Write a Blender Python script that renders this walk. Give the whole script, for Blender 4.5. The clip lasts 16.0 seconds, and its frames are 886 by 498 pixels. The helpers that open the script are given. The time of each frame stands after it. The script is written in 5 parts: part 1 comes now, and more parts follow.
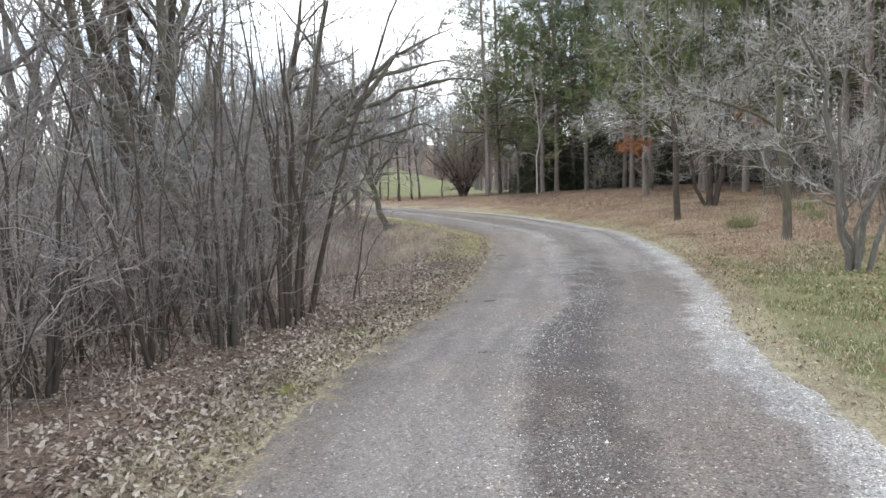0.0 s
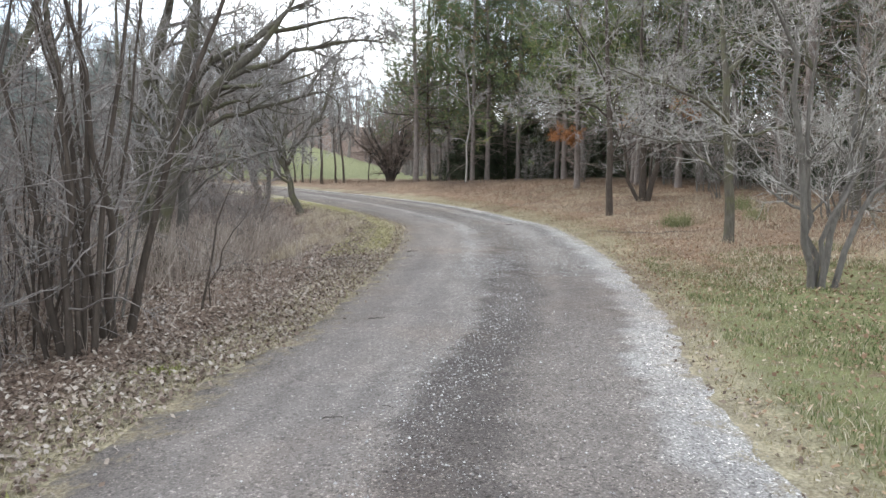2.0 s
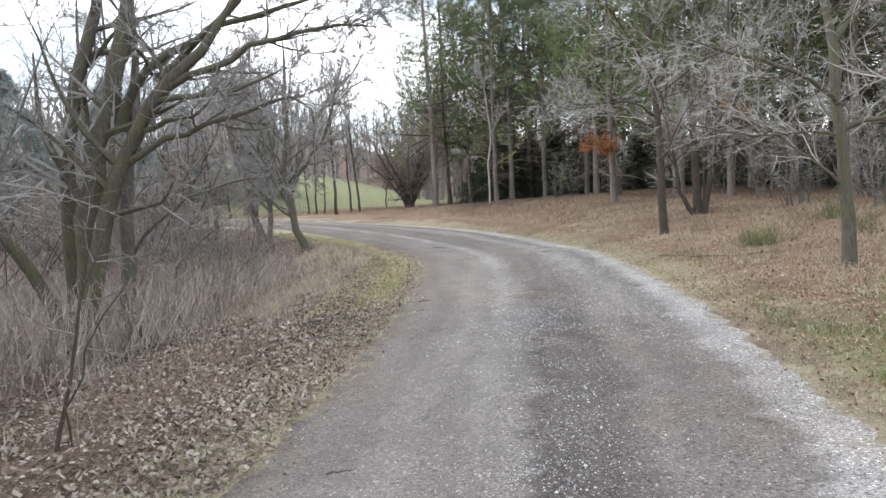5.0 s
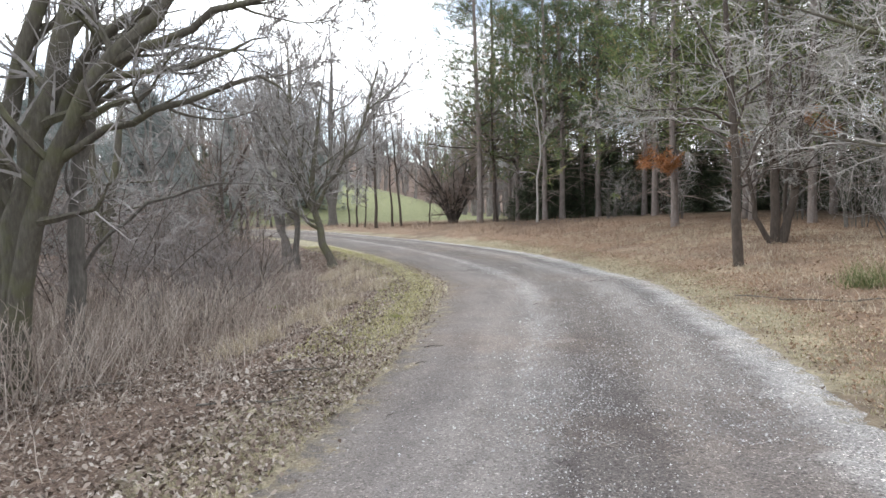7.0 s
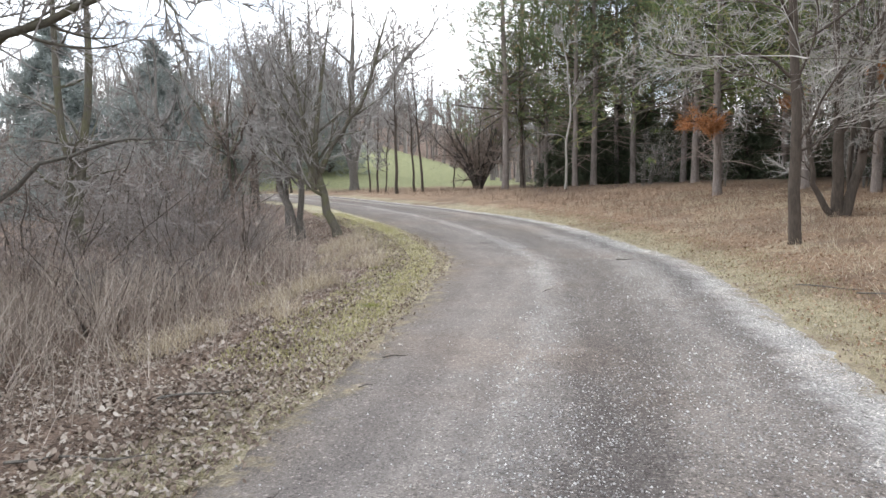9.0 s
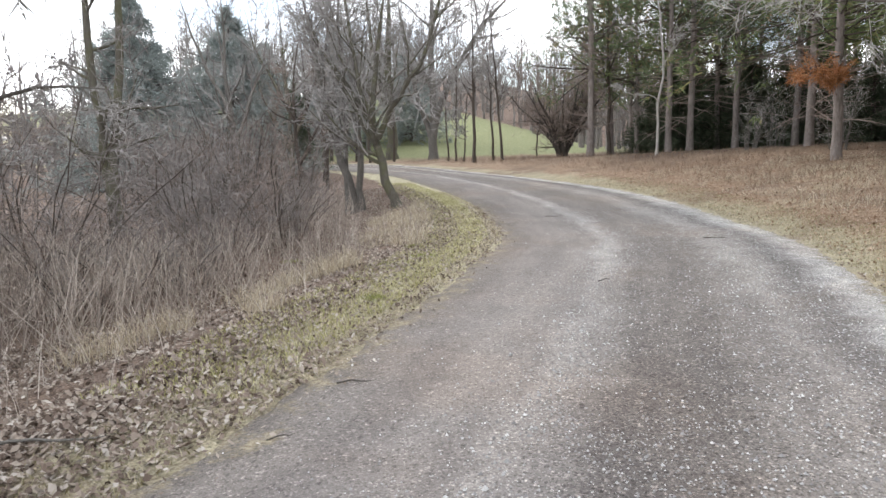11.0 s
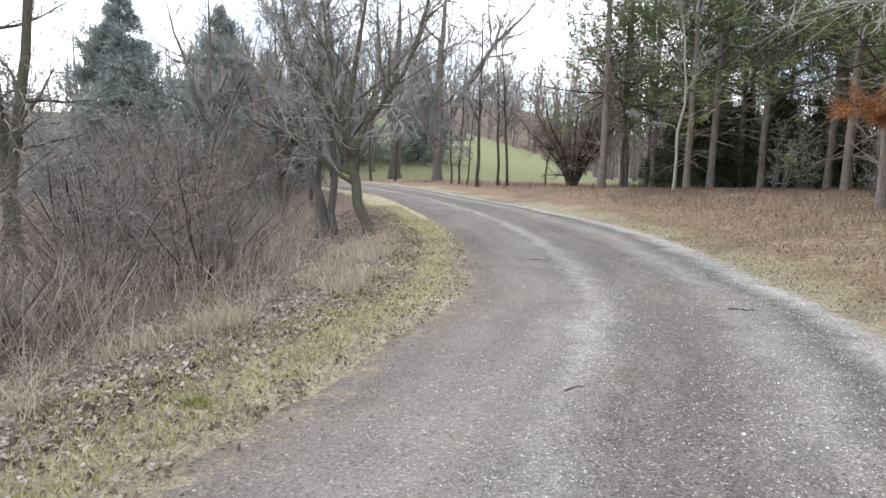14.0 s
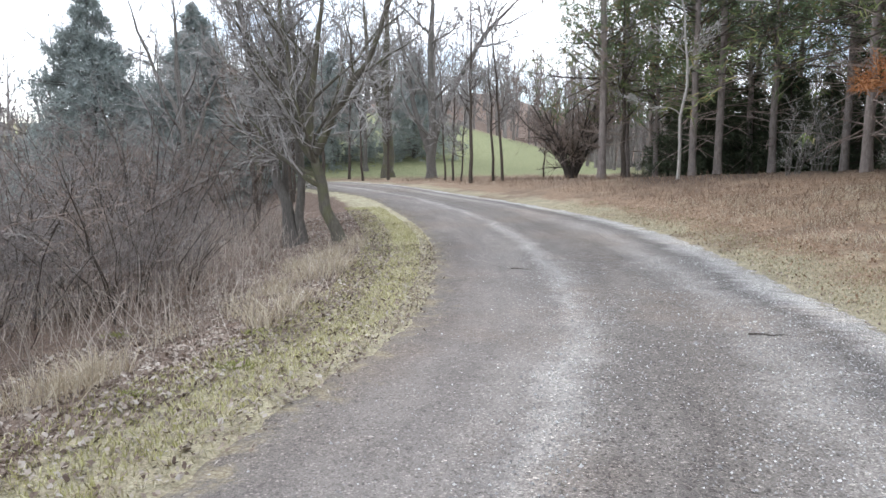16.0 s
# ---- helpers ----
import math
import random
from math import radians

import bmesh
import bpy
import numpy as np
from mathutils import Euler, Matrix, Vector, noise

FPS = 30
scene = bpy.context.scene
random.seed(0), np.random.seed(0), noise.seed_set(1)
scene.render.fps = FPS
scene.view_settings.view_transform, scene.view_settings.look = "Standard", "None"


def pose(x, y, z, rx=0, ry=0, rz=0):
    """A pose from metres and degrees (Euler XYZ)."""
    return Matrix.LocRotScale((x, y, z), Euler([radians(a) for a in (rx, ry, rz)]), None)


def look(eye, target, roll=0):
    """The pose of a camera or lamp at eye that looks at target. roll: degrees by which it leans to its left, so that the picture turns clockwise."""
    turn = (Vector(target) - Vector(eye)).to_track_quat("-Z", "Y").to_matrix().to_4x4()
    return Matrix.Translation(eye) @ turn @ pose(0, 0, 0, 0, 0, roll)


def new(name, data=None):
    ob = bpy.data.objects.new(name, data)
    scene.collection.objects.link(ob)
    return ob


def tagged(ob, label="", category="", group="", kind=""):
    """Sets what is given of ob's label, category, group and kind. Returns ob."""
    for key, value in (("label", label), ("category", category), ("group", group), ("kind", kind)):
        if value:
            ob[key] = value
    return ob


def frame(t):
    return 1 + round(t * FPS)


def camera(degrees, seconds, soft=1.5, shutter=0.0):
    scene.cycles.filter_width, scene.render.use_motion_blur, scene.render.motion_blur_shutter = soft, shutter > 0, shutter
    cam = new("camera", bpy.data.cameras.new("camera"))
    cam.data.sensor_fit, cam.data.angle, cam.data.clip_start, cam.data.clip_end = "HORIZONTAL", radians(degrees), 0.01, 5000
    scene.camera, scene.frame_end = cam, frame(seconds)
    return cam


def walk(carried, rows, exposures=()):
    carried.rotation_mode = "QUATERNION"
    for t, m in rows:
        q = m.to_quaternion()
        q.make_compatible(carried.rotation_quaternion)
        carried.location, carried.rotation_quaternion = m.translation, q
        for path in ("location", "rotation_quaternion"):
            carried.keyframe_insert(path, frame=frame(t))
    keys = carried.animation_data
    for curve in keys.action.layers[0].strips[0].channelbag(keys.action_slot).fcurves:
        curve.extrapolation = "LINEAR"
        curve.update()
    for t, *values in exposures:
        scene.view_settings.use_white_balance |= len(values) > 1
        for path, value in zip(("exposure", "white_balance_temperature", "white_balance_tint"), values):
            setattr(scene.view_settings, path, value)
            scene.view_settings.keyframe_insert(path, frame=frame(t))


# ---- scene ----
cam = camera(67.4, 16.0)
PATH = [
    (0, (-0.416, -1.015, 1.514), (-0.393, 0.977, 1.341), -2.1),
    (0.5, (-0.29, -0.54, 1.495), (-0.33, 1.455, 1.357), 0.4),
    (1, (-0.09, -0.046, 1.469), (-0.086, 1.95, 1.331), -1.5),
    (1.5, (0.097, 0.439, 1.465), (0.072, 2.43, 1.276), -0.4),
    (2, (0.206, 0.956, 1.486), (0.428, 2.931, 1.267), 0.1),
    (2.5, (0.343, 1.462, 1.48), (0.498, 3.443, 1.257), -1.2),
    (3, (0.346, 1.96, 1.468), (0.452, 3.944, 1.244), 1.0),
    (3.5, (0.413, 2.451, 1.449), (0.557, 4.43, 1.204), -0.7),
    (4, (0.452, 2.962, 1.479), (0.455, 4.95, 1.259), -2.0),
    (4.5, (0.495, 3.461, 1.507), (0.602, 5.445, 1.281), -1.6),
    (4.8, (0.6, 3.758, 1.515), (0.771, 5.735, 1.266), -1.7),
    (5, (0.636, 3.954, 1.506), (0.78, 5.943, 1.356), -3.4),
    (5.2, (0.661, 4.116, 1.516), (0.723, 6.111, 1.388), -3.2),
    (7.3, (1.271, 6.314, 1.496), (1.236, 8.312, 1.401), -0.6),
    (7.5, (1.334, 6.475, 1.485), (1.305, 8.472, 1.385), 2.2),
    (8, (1.466, 6.931, 1.499), (1.389, 8.92, 1.306), -0.2),
    (8.5, (1.527, 7.394, 1.536), (1.427, 9.385, 1.367), 0.7),
    (9, (1.723, 7.895, 1.516), (1.616, 9.882, 1.317), -1.1),
    (9.5, (1.842, 8.339, 1.509), (1.613, 10.312, 1.277), -0.6),
    (10, (1.942, 8.789, 1.539), (1.655, 10.754, 1.301), -0.3),
    (10.2, (2.049, 8.984, 1.515), (1.739, 10.944, 1.267), -0.5),
    (12.3, (2.373, 10.799, 1.347), (1.922, 12.725, 1.048), -2.3),
    (12.5, (2.361, 11.02, 1.36), (1.91, 12.945, 1.057), -1.9),
    (13, (2.494, 11.426, 1.365), (2.131, 13.367, 1.045), -3.1),
    (13.2, (2.562, 11.593, 1.406), (2.178, 13.545, 1.2), -1.9),
    (13.5, (2.618, 11.807, 1.427), (2.174, 13.751, 1.265), -2.1),
    (14, (2.648, 12.245, 1.445), (2.226, 14.187, 1.226), 1.5),
    (14.5, (2.745, 12.679, 1.433), (2.325, 14.622, 1.212), -1.9),
    (15, (2.818, 13.103, 1.435), (2.316, 15.032, 1.266), -1.9),
    (15.5, (2.812, 13.535, 1.465), (2.418, 15.485, 1.253), -0.2),
    (16, (2.909, 13.972, 1.472), (2.464, 15.909, 1.242), -0.7),
]
walk(cam, [(t, look(eye, target, roll)) for t, eye, target, roll in PATH], [(0, 0.25, 6340, 10), (5, 0.30, 6320, 11), (8, 0.38, 6440, 12), (10, 0.42, 6480, 12), (13, 0.40, 6440, 12), (16, 0.43, 6150, 12)])

# ---- light ----
world = bpy.data.worlds.new("sky")
scene.world = world
world.use_nodes = True
wn, wl = world.node_tree.nodes, world.node_tree.links
wn.clear()
SUN_EL, SUN_AZ = 34.0, -60.0          # azimuth clockwise from +y
sky = wn.new("ShaderNodeTexSky")
sky.sky_type = "NISHITA"
sky.sun_disc = False
sky.sun_elevation, sky.sun_rotation = radians(SUN_EL), radians(SUN_AZ)
sky_bg = wn.new("ShaderNodeBackground")
sky_bg.inputs[1].default_value = 0.15
wl.new(sky.outputs[0], sky_bg.inputs[0])
cloud_bg = wn.new("ShaderNodeBackground")           # bright thin cloud
cloud_bg.inputs[0].default_value = (0.945, 0.975, 1.0, 1)
cloud_bg.inputs[1].default_value = 2.4
wco = wn.new("ShaderNodeTexCoord")
wmap = wn.new("ShaderNodeMapping")
wmap.inputs["Scale"].default_value = (1.0, 1.0, 2.6)
wl.new(wco.outputs["Generated"], wmap.inputs[0])
wno = wn.new("ShaderNodeTexNoise")
wno.inputs["Scale"].default_value = 3.2
wno.inputs["Detail"].default_value = 6
wl.new(wmap.outputs[0], wno.inputs["Vector"])
wramp = wn.new("ShaderNodeValToRGB")
wramp.color_ramp.elements[0].position, wramp.color_ramp.elements[0].color = 0.40, (0.14, 0.14, 0.14, 1)
wramp.color_ramp.elements[1].position, wramp.color_ramp.elements[1].color = 0.56, (1, 1, 1, 1)
wl.new(wno.outputs[0], wramp.inputs[0])
wmix = wn.new("ShaderNodeMixShader")
wl.new(wramp.outputs[0], wmix.inputs[0])
wl.new(sky_bg.outputs[0], wmix.inputs[1])
wl.new(cloud_bg.outputs[0], wmix.inputs[2])
wout = wn.new("ShaderNodeOutputWorld")
wl.new(wmix.outputs[0], wout.inputs[0])

sun_data = bpy.data.lights.new("sun", "SUN")
sun_data.energy, sun_data.angle, sun_data.color = 1.05, radians(14), (1.0, 0.965, 0.91)
sun = new("sun", sun_data)
az, el = radians(SUN_AZ), radians(SUN_EL)
sun_way = Vector((math.sin(az) * math.cos(el), math.cos(az) * math.cos(el), math.sin(el)))
sun.matrix_world = look(sun_way * 60, (0, 0, 0))


# ---- materials ----
def shader(name, rough=0.9):
    m = bpy.data.materials.new(name)
    m.use_nodes = True
    n, l = m.node_tree.nodes, m.node_tree.links
    b = n["Principled BSDF"]
    b.inputs["Roughness"].default_value = rough
    b.inputs["Specular IOR Level"].default_value = 0.25
    return m, n, l, b


def ramp(n, stops):
    r = n.new("ShaderNodeValToRGB")
    e = r.color_ramp.elements
    e[0].position, e[0].color = stops[0][0], (*stops[0][1], 1)
    e[1].position, e[1].color = stops[-1][0], (*stops[-1][1], 1)
    for p, c in stops[1:-1]:
        s = e.new(p)
        s.color = (*c, 1)
    return r


def noise_tex(n, l, vec, scale, detail=5, rough=0.6):
    t = n.new("ShaderNodeTexNoise")
    t.inputs["Scale"].default_value = scale
    t.inputs["Detail"].default_value = detail
    t.inputs["Roughness"].default_value = rough
    if vec is not None:
        l.new(vec, t.inputs["Vector"])
    return t.outputs[0]


def mixc(n, l, fac, a, b, mode="MIX"):
    m = n.new("ShaderNodeMix")
    m.data_type, m.blend_type = "RGBA", mode
    for sock, v in ((m.inputs[0], fac), (m.inputs[6], a), (m.inputs[7], b)):
        if isinstance(v, (int, float)):
            sock.default_value = v
        elif isinstance(v, tuple):
            sock.default_value = (*v, 1)
        else:
            l.new(v, sock)
    return m.outputs[2]


def maths(n, l, op, a, b=0.0, c=0.0):
    m = n.new("ShaderNodeMath")
    m.operation = op
    for sock, v in zip(m.inputs, (a, b, c)):
        if isinstance(v, (int, float)):
            sock.default_value = v
        else:
            l.new(v, sock)
    return m.outputs[0]


def band(n, l, v, a, b):
    m = n.new("ShaderNodeMapRange")
    m.interpolation_type = "SMOOTHSTEP"
    m.inputs[1].default_value, m.inputs[2].default_value = a, b
    l.new(v, m.inputs[0])
    return m.outputs[0]


def bumped(n, l, b, h, strength, dist=0.02):
    k = n.new("ShaderNodeBump")
    k.inputs["Strength"].default_value, k.inputs["Distance"].default_value = strength, dist
    l.new(h, k.inputs["Height"])
    l.new(k.outputs[0], b.inputs["Normal"])


def attr(n, name):
    a = n.new("ShaderNodeAttribute")
    a.attribute_name = name
    return a.outputs["Fac"]


def bark(name, dark, mid, light, scale=14.0, moss=None, moss_amount=0.0):
    m, n, l, b = shader(name, 0.92)
    co = n.new("ShaderNodeTexCoord").outputs["Object"]
    mp = n.new("ShaderNodeMapping")
    mp.inputs["Scale"].default_value = (1, 1, 0.22)
    l.new(co, mp.inputs[0])
    fine = noise_tex(n, l, mp.outputs[0], scale * 2.2, 6, 0.65)
    big = noise_tex(n, l, co, 1.7, 3)
    col = ramp(n, ((0.30, dark), (0.52, mid), (0.74, light)))
    l.new(fine, col.inputs[0])
    out = mixc(n, l, maths(n, l, "MULTIPLY", band(n, l, big, 0.42, 0.68), 0.3), col.outputs[0], light)
    rnd = n.new("ShaderNodeNewGeometry").outputs["Random Per Island"]
    out = mixc(n, l, 0.3, out, mixc(n, l, rnd, dark, light))
    if moss:
        out = mixc(n, l, maths(n, l, "MULTIPLY", band(n, l, noise_tex(n, l, co, 2.6, 4), 0.45, 0.62), moss_amount), out, moss)
    l.new(out, b.inputs["Base Color"])
    bumped(n, l, b, fine, 0.9, 0.02)
    return m


BARK_GREY = bark("grey_bark", (0.061, 0.055, 0.049), (0.137, 0.126, 0.112), (0.245, 0.230, 0.209))
BARK_MOSSY = bark("mossy_bark", (0.050, 0.045, 0.036), (0.108, 0.098, 0.078), (0.19, 0.175, 0.145), 14, (0.125, 0.13, 0.058), 0.45)
BARK_BROWN = bark("brown_bark", (0.034, 0.027, 0.022), (0.077, 0.062, 0.051), (0.130, 0.108, 0.090), 12)
BARK_PINE = bark("pine_bark", (0.085, 0.068, 0.060), (0.20, 0.168, 0.15), (0.35, 0.31, 0.285), 9)
BARK_DARK = bark("dark_bark", (0.030, 0.026, 0.024), (0.070, 0.060, 0.053), (0.13, 0.115, 0.10), 12)
BARK_PALE = bark("pale_bark", (0.17, 0.155, 0.14), (0.33, 0.31, 0.28), (0.50, 0.48, 0.44), 10)
TWIG_GREY = bark("twig_grey", (0.17, 0.157, 0.149), (0.315, 0.298, 0.285), (0.49, 0.47, 0.455), 6)
TWIG_PALE = bark("twig_pale", (0.22, 0.21, 0.19), (0.38, 0.365, 0.34), (0.58, 0.56, 0.53), 6)
TWIG_BROWN = bark("twig_brown", (0.13, 0.098, 0.082), (0.265, 0.210, 0.180), (0.42, 0.355, 0.31), 6)
FAR_TWIG = bark("far_twig", (0.115, 0.098, 0.09), (0.23, 0.205, 0.19), (0.36, 0.335, 0.315), 6)
TWIG_BRUSH = bark("twig_brush", (0.115, 0.10, 0.093), (0.23, 0.207, 0.194), (0.38, 0.352, 0.332), 6)
TWIG_DARK = bark("twig_dark", (0.055, 0.045, 0.042), (0.13, 0.105, 0.094), (0.22, 0.19, 0.175), 6)


def island_leaf(name, stops, rough=0.8, through_light=0.25):
    m, n, l, b = shader(name, rough)
    rnd = n.new("ShaderNodeNewGeometry").outputs["Random Per Island"]
    col = ramp(n, stops)
    l.new(rnd, col.inputs[0])
    co = n.new("ShaderNodeTexCoord").outputs["Object"]
    patch = noise_tex(n, l, co, 0.9, 3)
    out = mixc(n, l, band(n, l, patch, 0.3, 0.75), col.outputs[0], mixc(n, l, 0.45, col.outputs[0], stops[0][1]))
    l.new(out, b.inputs["Base Color"])
    tr = n.new("ShaderNodeBsdfTranslucent")
    l.new(out, tr.inputs[0])
    mx = n.new("ShaderNodeMixShader")
    mx.inputs[0].default_value = through_light
    l.new(b.outputs[0], mx.inputs[1])
    l.new(tr.outputs[0], mx.inputs[2])
    l.new(mx.outputs[0], n["Material Output"].inputs[0])
    return m


NEEDLE_PINE = island_leaf("pine_needles", ((0, (0.09, 0.13, 0.068)), (0.5, (0.16, 0.212, 0.105)), (0.82, (0.25, 0.295, 0.155)), (0.86, (0.30, 0.19, 0.105)), (1, (0.42, 0.275, 0.16))))
NEEDLE_LIGHT = island_leaf("light_pine_needles", ((0, (0.101, 0.142, 0.054)), (0.5, (0.169, 0.216, 0.088)), (0.85, (0.270, 0.297, 0.121)), (1, (0.365, 0.297, 0.149))))
NEEDLE_SPRUCE = island_leaf("spruce_needles", ((0, (0.055, 0.074, 0.046)), (0.6, (0.094, 0.115, 0.071)), (1, (0.155, 0.167, 0.109))))
# far spruces: distance haze painted in by paling the needles to blue-grey
NEEDLE_BLUE_HAZE = island_leaf("hazy_blue_spruce_needles", ((0, (0.20, 0.23, 0.22)), (0.6, (0.31, 0.345, 0.33)), (1, (0.43, 0.465, 0.445))))
NEEDLE_DEAD = island_leaf("dead_needles", ((0, (0.25, 0.10, 0.040)), (0.6, (0.45, 0.215, 0.092)), (1, (0.58, 0.34, 0.18))))
LEAF_DRY = island_leaf("dry_leaves", ((0, (0.085, 0.060, 0.047)), (0.3, (0.19, 0.142, 0.112)), (0.58, (0.34, 0.28, 0.23)), (0.82, (0.44, 0.385, 0.33)), (1, (0.57, 0.525, 0.47))), 0.75, 0.1)
LEAF_RUSSET = island_leaf("russet_leaves", ((0, (0.15, 0.088, 0.055)), (0.45, (0.30, 0.195, 0.125)), (0.8, (0.47, 0.35, 0.24)), (1, (0.61, 0.51, 0.40))), 0.75, 0.1)
GRASS_YELLOW = island_leaf("yellow_green_grass", ((0, (0.21, 0.185, 0.095)), (0.3, (0.34, 0.30, 0.175)), (0.65, (0.48, 0.43, 0.30)), (1, (0.60, 0.55, 0.43))), 0.8, 0.2)
GRASS_GREEN = island_leaf("green_grass", ((0, (0.105, 0.135, 0.055)), (0.5, (0.185, 0.22, 0.095)), (0.8, (0.29, 0.295, 0.15)), (1, (0.44, 0.40, 0.26))), 0.8, 0.2)
GRASS_MOSS = island_leaf("mossy_grass", ((0, (0.29, 0.285, 0.11)), (0.35, (0.45, 0.43, 0.20)), (0.7, (0.60, 0.56, 0.34)), (1, (0.74, 0.70, 0.53))), 0.8, 0.2)
MOSS_BRIGHT = island_leaf("bright_moss", ((0, (0.20, 0.22, 0.07)), (0.5, (0.31, 0.325, 0.115)), (1, (0.42, 0.42, 0.19))), 0.8, 0.2)
GRASS_STRAW = island_leaf("straw_grass", ((0, (0.33, 0.27, 0.19)), (0.5, (0.50, 0.43, 0.32)), (1, (0.68, 0.62, 0.50))), 0.8, 0.15)
WEED_GREY = island_leaf("dry_weed", ((0, (0.24, 0.195, 0.165)), (0.5, (0.44, 0.375, 0.325)), (1, (0.68, 0.61, 0.54))), 0.85, 0.05)
WEED_RUST = island_leaf("rust_weed", ((0, (0.13, 0.083, 0.060)), (0.5, (0.24, 0.168, 0.122)), (1, (0.41, 0.32, 0.24))), 0.85, 0.05)
STONE = island_leaf("loose_gravel", ((0, (0.19, 0.182, 0.178)), (0.5, (0.33, 0.325, 0.32)), (0.8, (0.50, 0.495, 0.485)), (1, (0.74, 0.73, 0.71))), 0.85, 0.0)


def road_material():
    m, n, l, b = shader("gravel_road", 0.88)
    co = n.new("ShaderNodeTexCoord").outputs["Object"]
    u = attr(n, "across")
    wob = noise_tex(n, l, co, 0.55, 4)
    u = maths(n, l, "ADD", u, maths(n, l, "MULTIPLY", maths(n, l, "SUBTRACT", wob, 0.5), 0.10))
    # packed fines, with wheel tracks and a loose darker middle and a pale loose right border
    prof = ramp(n, ((0.0, (0.135, 0.121, 0.108)), (0.10, (0.178, 0.164, 0.155)), (0.22, (0.216, 0.202, 0.194)), (0.43, (0.224, 0.211, 0.203)),
                    (0.47, (0.122, 0.111, 0.107)), (0.56, (0.126, 0.115, 0.110)), (0.65, (0.188, 0.172, 0.162)), (0.82, (0.20, 0.185, 0.176)), (0.87, (0.35, 0.346, 0.343)), (1.0, (0.44, 0.437, 0.435))))
    l.new(u, prof.inputs[0])
    later = ramp(n, ((0.0, (0.145, 0.130, 0.115)), (0.14, (0.19, 0.173, 0.161)), (0.34, (0.215, 0.200, 0.189)), (0.385, (0.315, 0.301, 0.288)), (0.43, (0.19, 0.177, 0.167)), (0.60, (0.178, 0.163, 0.151)),
                     (0.74, (0.275, 0.260, 0.247)), (0.83, (0.150, 0.142, 0.137)), (0.90, (0.38, 0.374, 0.368)), (1.0, (0.43, 0.421, 0.41))))
    l.new(u, later.inputs[0])
    base = mixc(n, l, band(n, l, attr(n, "along"), 8.0, 20.0), prof.outputs[0], later.outputs[0])
    loose = ramp(n, ((0.0, (0.45,) * 3), (0.2, (0.1,) * 3), (0.36, (0.25,) * 3), (0.47, (0.9,) * 3), (0.57, (0.9,) * 3), (0.68, (0.55,) * 3), (0.84, (0.85,) * 3), (0.93, (1.2,) * 3)))
    l.new(u, loose.inputs[0])
    stains = noise_tex(n, l, co, 1.1, 6, 0.7)
    base = mixc(n, l, 1.0, base, mixc(n, l, band(n, l, stains, 0.25, 0.75), (0.90, 0.895, 0.89), (1.08, 1.075, 1.07)), "MULTIPLY")
    # long streaks drawn out by the wheels, and warm fines between
    lane = n.new("ShaderNodeCombineXYZ")
    l.new(maths(n, l, "MULTIPLY", attr(n, "across"), 13.0), lane.inputs[0])
    l.new(maths(n, l, "MULTIPLY", attr(n, "along"), 0.30), lane.inputs[1])
    streak = noise_tex(n, l, lane.outputs[0], 1.0, 4, 0.62)
    base = mixc(n, l, 1.0, base, mixc(n, l, band(n, l, streak, 0.32, 0.68), (0.86, 0.845, 0.84), (1.15, 1.14, 1.12)), "MULTIPLY")
    earth = band(n, l, noise_tex(n, l, co, 0.42, 3), 0.46, 0.66)
    base = mixc(n, l, maths(n, l, "MULTIPLY", earth, 0.4), base, mixc(n, l, 1.0, base, (1.12, 0.99, 0.88), "MULTIPLY"))
    height = None
    for scale, keep, amount in ((140.0, 0.0, 0.6), (75.0, 0.45, 0.85), (44.0, 0.82, 0.75)):
        v = n.new("ShaderNodeTexVoronoi")
        v.inputs["Scale"].default_value = scale
        l.new(co, v.inputs["Vector"])
        sep = n.new("ShaderNodeSeparateColor")
        l.new(v.outputs["Color"], sep.inputs[0])
        tone = ramp(n, ((0.0, (0.42, 0.41, 0.40)), (0.5, (0.82, 0.81, 0.80)), (0.82, (1.2, 1.19, 1.17)), (1.0, (2.3, 2.28, 2.24))))
        l.new(sep.outputs[0], tone.inputs[0])
        pick = maths(n, l, "MULTIPLY", maths(n, l, "GREATER_THAN", sep.outputs[1], keep), amount)
        pick = maths(n, l, "MULTIPLY", pick, maths(n, l, "ADD", maths(n, l, "MULTIPLY", loose.outputs[0], 0.5), 0.60))
        edge = maths(n, l, "LESS_THAN", v.outputs["Distance"], 0.62)
        base = mixc(n, l, maths(n, l, "MULTIPLY", pick, edge), base, mixc(n, l, 1.0, base, tone.outputs[0], "MULTIPLY"))
        h = maths(n, l, "MULTIPLY", maths(n, l, "MULTIPLY", maths(n, l, "SUBTRACT", 0.7, v.outputs["Distance"]), pick), 26.0 / scale)
        height = h if height is None else maths(n, l, "ADD", height, h)
    fringe = maths(n, l, "ADD", attr(n, "edge"), maths(n, l, "MULTIPLY", maths(n, l, "SUBTRACT", noise_tex(n, l, co, 5.0, 6, 0.75), 0.5), 1.7))
    dirt = ramp(n, ((0.3, (0.10, 0.078, 0.055)), (0.5, (0.24, 0.205, 0.14)), (0.7, (0.40, 0.36, 0.26))))
    l.new(noise_tex(n, l, co, 42.0, 4, 0.7), dirt.inputs[0])
    base = mixc(n, l, maths(n, l, "SUBTRACT", 1.0, band(n, l, fringe, 0.0, 0.32)), base, dirt.outputs[0])
    l.new(base, b.inputs["Base Color"])
    bumped(n, l, b, height, 0.9, 0.03)
    return m


